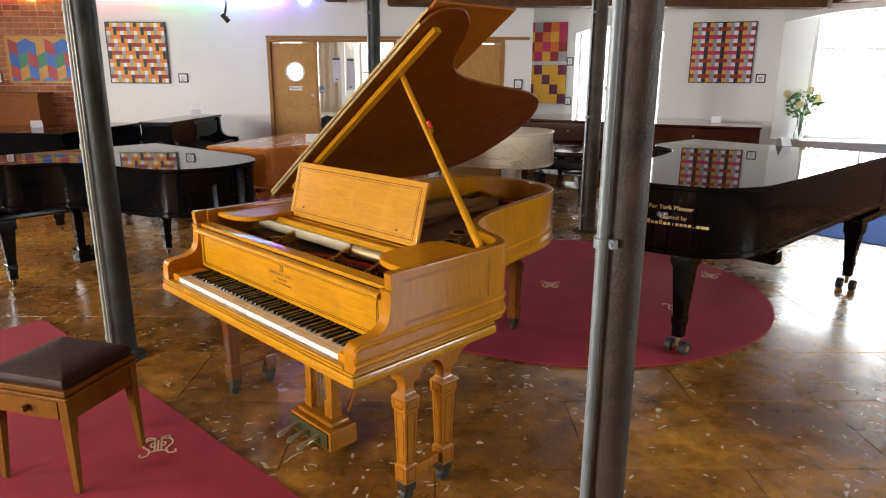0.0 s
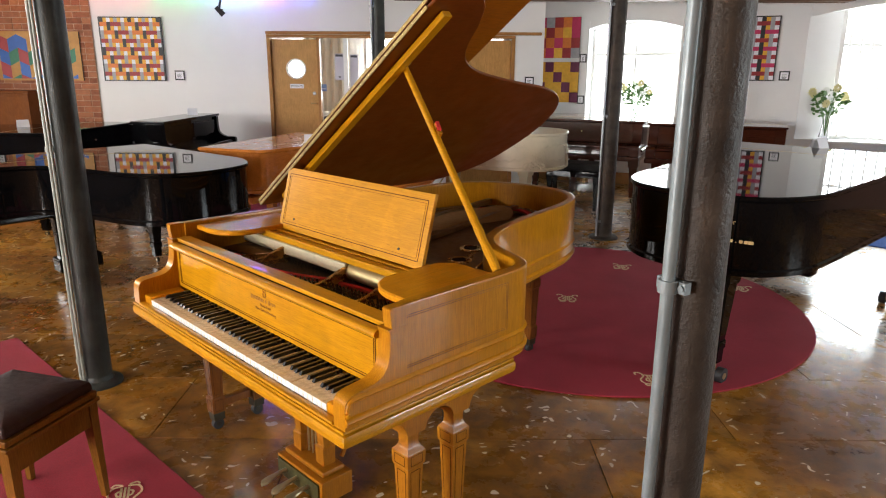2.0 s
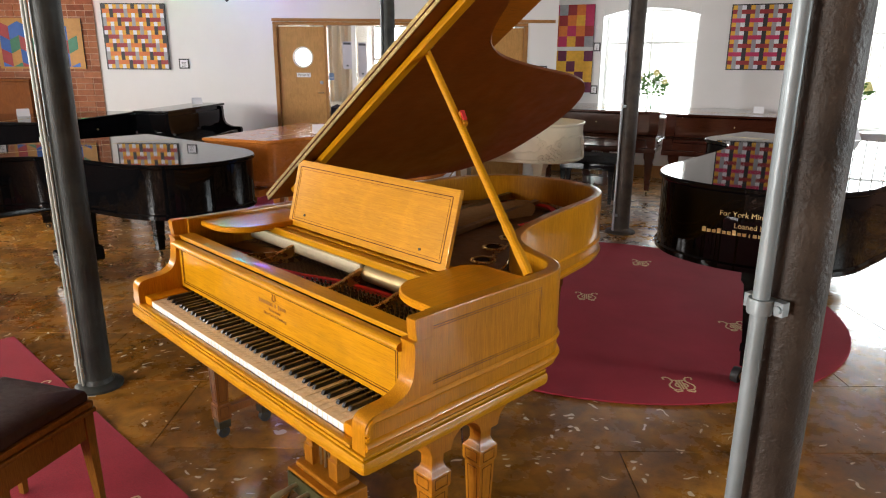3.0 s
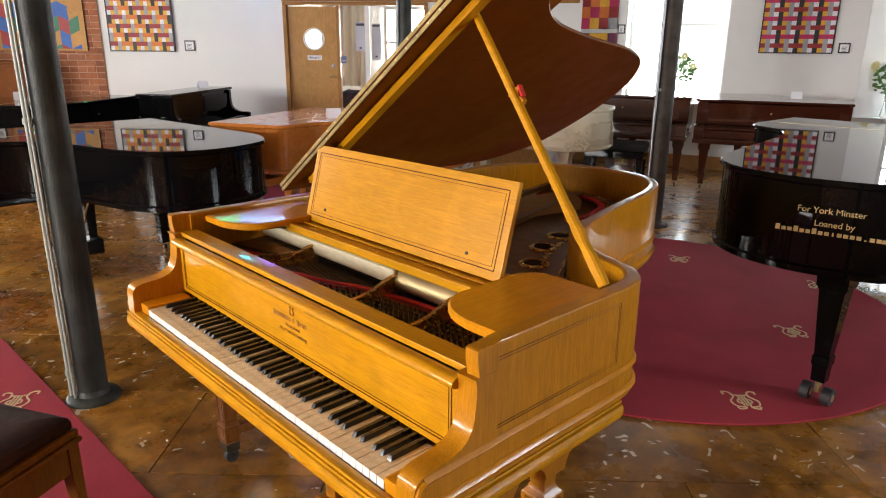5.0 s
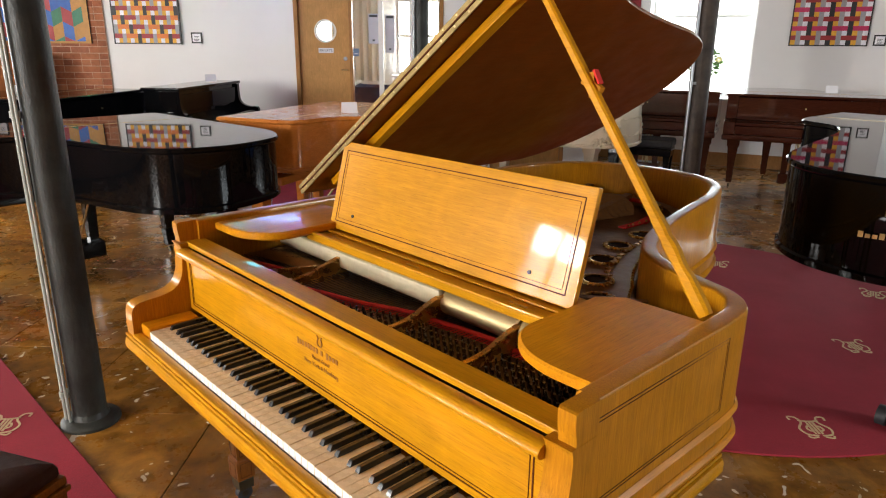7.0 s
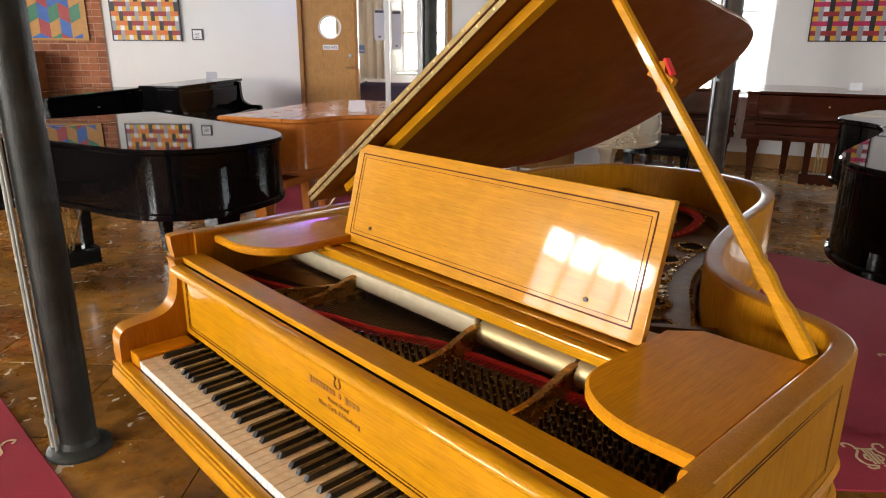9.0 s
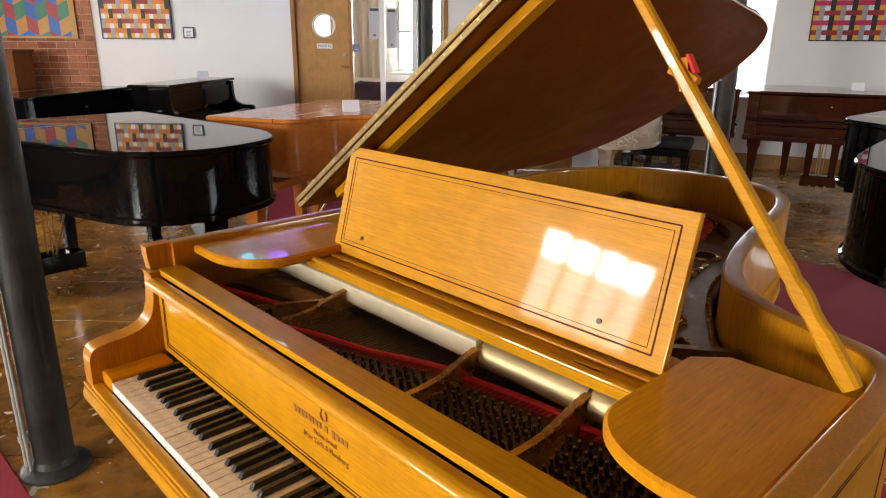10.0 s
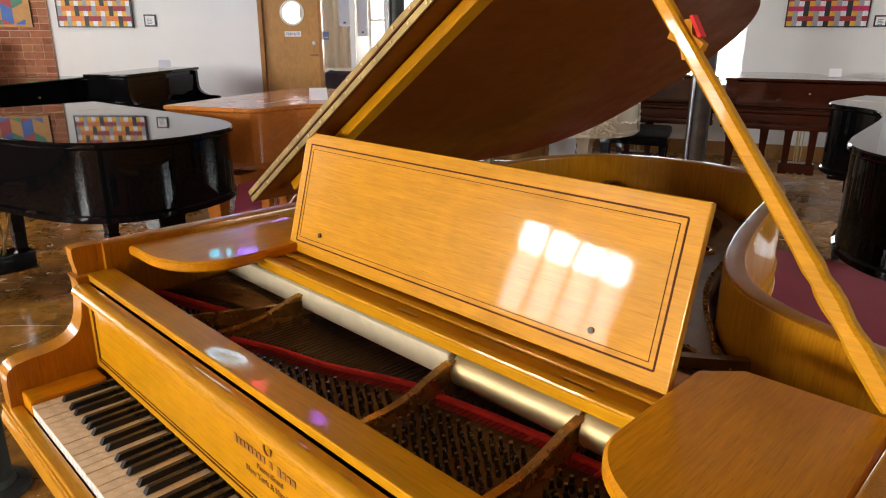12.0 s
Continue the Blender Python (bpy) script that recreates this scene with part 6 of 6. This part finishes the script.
# ---- flowers ----
def vase(label, m, blooms):
    p = thing("flower_vase", label, "vase", m, group="vases of flowers")
    v = part("vase", lathe(bmesh.new(), [(0.045, 0.0), (0.05, 0.01), (0.04, 0.07), (0.03, 0.14), (0.042, 0.22), (0.038, 0.22), (0.026, 0.14), (0.035, 0.07), (0.04, 0.015), (0.01, 0.012)], 0, 0, 20), GLASS, p, "clear glass vase")
    v.visible_shadow = False
    for k in range(blooms):
        a = 2.4 * k
        r = 0.05 + 0.16 * ((k * 7) % 10) / 10
        tip = (r * math.cos(a), 0.6 * r * math.sin(a), 0.36 + 0.13 * ((k * 3) % 7) / 7 - 0.25 * r)
        part("stem", tube(bmesh.new(), [(0, 0, 0.03), (tip[0] * 0.25, tip[1] * 0.25, 0.22), tip], 0.0035, 5), LEAF, p)
        bm = bmesh.new()
        n = 11
        for layer, (rad, lift) in enumerate(((0.042, 0.0), (0.028, 0.012))):
            for q in range(n):
                b = 2 * math.pi * (q + 0.5 * layer) / n
                c, s = math.cos(b), math.sin(b)
                vs = [bm.verts.new((tip[0] + x * c - y * s, tip[1] - 0.3 * (x * s + y * c) - 0.01 - lift, tip[2] + x * s + y * c)) for x, y in ((0.006, -0.004), (rad * 0.6, -0.009), (rad, 0), (rad * 0.6, 0.009), (0.006, 0.004))]
                bm.faces.new(vs)
        part("bloom", bm, PETAL if k % 3 else WINPAINT, p, "pale yellow bloom")
    lb = bmesh.new()
    for k in range(110):
        a, r, z = random.uniform(0, 6.28), random.uniform(0.02, 0.17), random.uniform(0.2, 0.42)
        r *= 0.4 + 0.6 * math.sin((z - 0.18) / 0.26 * math.pi)
        c = Vector((r * math.cos(a), 0.6 * r * math.sin(a), z))
        d = Vector((math.cos(a + random.uniform(-1, 1)), 0.5 * math.sin(a), random.uniform(-0.4, 0.7))).normalized()
        s = d.cross(Vector((0.2, 1, 0.1))).normalized()
        L, W = random.uniform(0.035, 0.06), random.uniform(0.009, 0.016)
        lb.faces.new([lb.verts.new(c + q) for q in (Vector(), d * L * 0.5 + s * W, d * L, d * L * 0.5 - s * W)])
    part("foliage", lb, LEAF, p, kind="stuff")


vase("glass vase of white daisies on the window sill", Matrix.Translation(on_wall(-1.72, -0.10, 0.862)) @ Matrix.Scale(1.35, 4), 7)
vase("glass vase of pale flowers on the window sill", Matrix.Translation(on_wall(0.72, -0.10, 0.762)) @ Matrix.Scale(1.5, 4), 9)

# splayed jamb of the large window
solid("window_jamb", prism(bmesh.new(), [(0.362, -0.002), (0.362, 0.268), (0.758, 0.268)][::-1], 0.762, 2.456, 0), WALL, "white splayed plaster jamb of the window", "jamb", Matrix.Translation(on_wall(0)) @ wallrot, kind="structure")

# arched heads of the window openings
def arch_head(s0, s1, z0, z1, rise):
    n = 20
    low = [(s0 + (s1 - s0) * k / n, z1 - rise * (2 * k / n - 1) ** 2) for k in range(n + 1)]
    pts = low + [(s1, z1 + 0.002), (s0, z1 + 0.002)]
    bm = bmesh.new()
    rings_to(bm, [[(x, y, z) for x, z in pts] for y in (0.004, 0.26)])
    solid("arch_head", bm, WALL, "white plastered arched head of a window opening", "arch", Matrix.Translation(on_wall(0)) @ wallrot, kind="structure")


arch_head(-2.438, -1.172, 0.86, 2.308, 0.10)
arch_head(0.362, 2.998, 0.76, 2.458, 0.16)

# conduit and cable at the ceiling
cb = bmesh.new()
tube(cb, spline([(0.9, 9.4, 2.60), (1.3, 9.45, 2.52), (1.7, 9.6, 2.50), (2.2, 9.7, 2.55), (2.8, 9.5, 2.62)], 8), 0.012, 6)
solid("ceiling_cable", cb, FRAMEBLK, "black cable looped under the ceiling", "cable")
solid("ceiling_beam", boxbm(-0.6, 5.0, 9.05, 9.33, 2.45, H - 0.004, 0.012), BEAM, "dark old timber ceiling beam", "beam", group="ceiling beams", kind="structure")

# ---- floor sheets and bricks ----
SX, SY = 1.32, 0.61
sheet = bmesh.new()
box(sheet, 0.002, SX - 0.002, 0.002, SY - 0.002, -0.03, 0.0, 0.0015)
sheet_mesh = mesh_of(sheet, "floor_sheet", FLOOR)
for j in range(-13, 17):
    for i in range(-6, 6):
        y0, x0 = 3.19 + j * SY, 0.67 + i * SX + (0.0 if j % 2 else 0.66)
        if not (-7.0 < x0 < 6.8 and -4.8 < y0 < 12.9):
            continue
        o = new("floor_sheet", sheet_mesh)
        o.parent, o.location = ground, (x0, y0, random.uniform(-0.0012, 0.0))

bk = bmesh.new()
box(bk, 0.004, 0.221, -0.008, 0.03, 0.004, 0.071, 0.004)
brick_mesh = mesh_of(bk, "brick", BRICK)
bk = bmesh.new()
box(bk, 0.004, 0.108, -0.008, 0.03, 0.004, 0.071, 0.004)
half_mesh = mesh_of(bk, "half_brick", BRICK)
for j in range(9, 36):
    z = j * 0.075
    x = -4.56
    header = j % 4 == 0
    n = 0
    if j % 2:
        x -= 0.1125
        o = new("brick", half_mesh)
        o.parent, o.location = bwall, (x, YB - 0.016 + random.uniform(-0.004, 0.003), z)
    while x > -6.55:
        w = 0.1125 if header else 0.225
        x -= w
        o = new("brick", half_mesh if header else brick_mesh)
        o.parent, o.location = bwall, (x, YB - 0.016 + random.uniform(-0.004, 0.003), z)
        o.rotation_euler = (0, random.uniform(-0.008, 0.008), random.uniform(-0.012, 0.012))
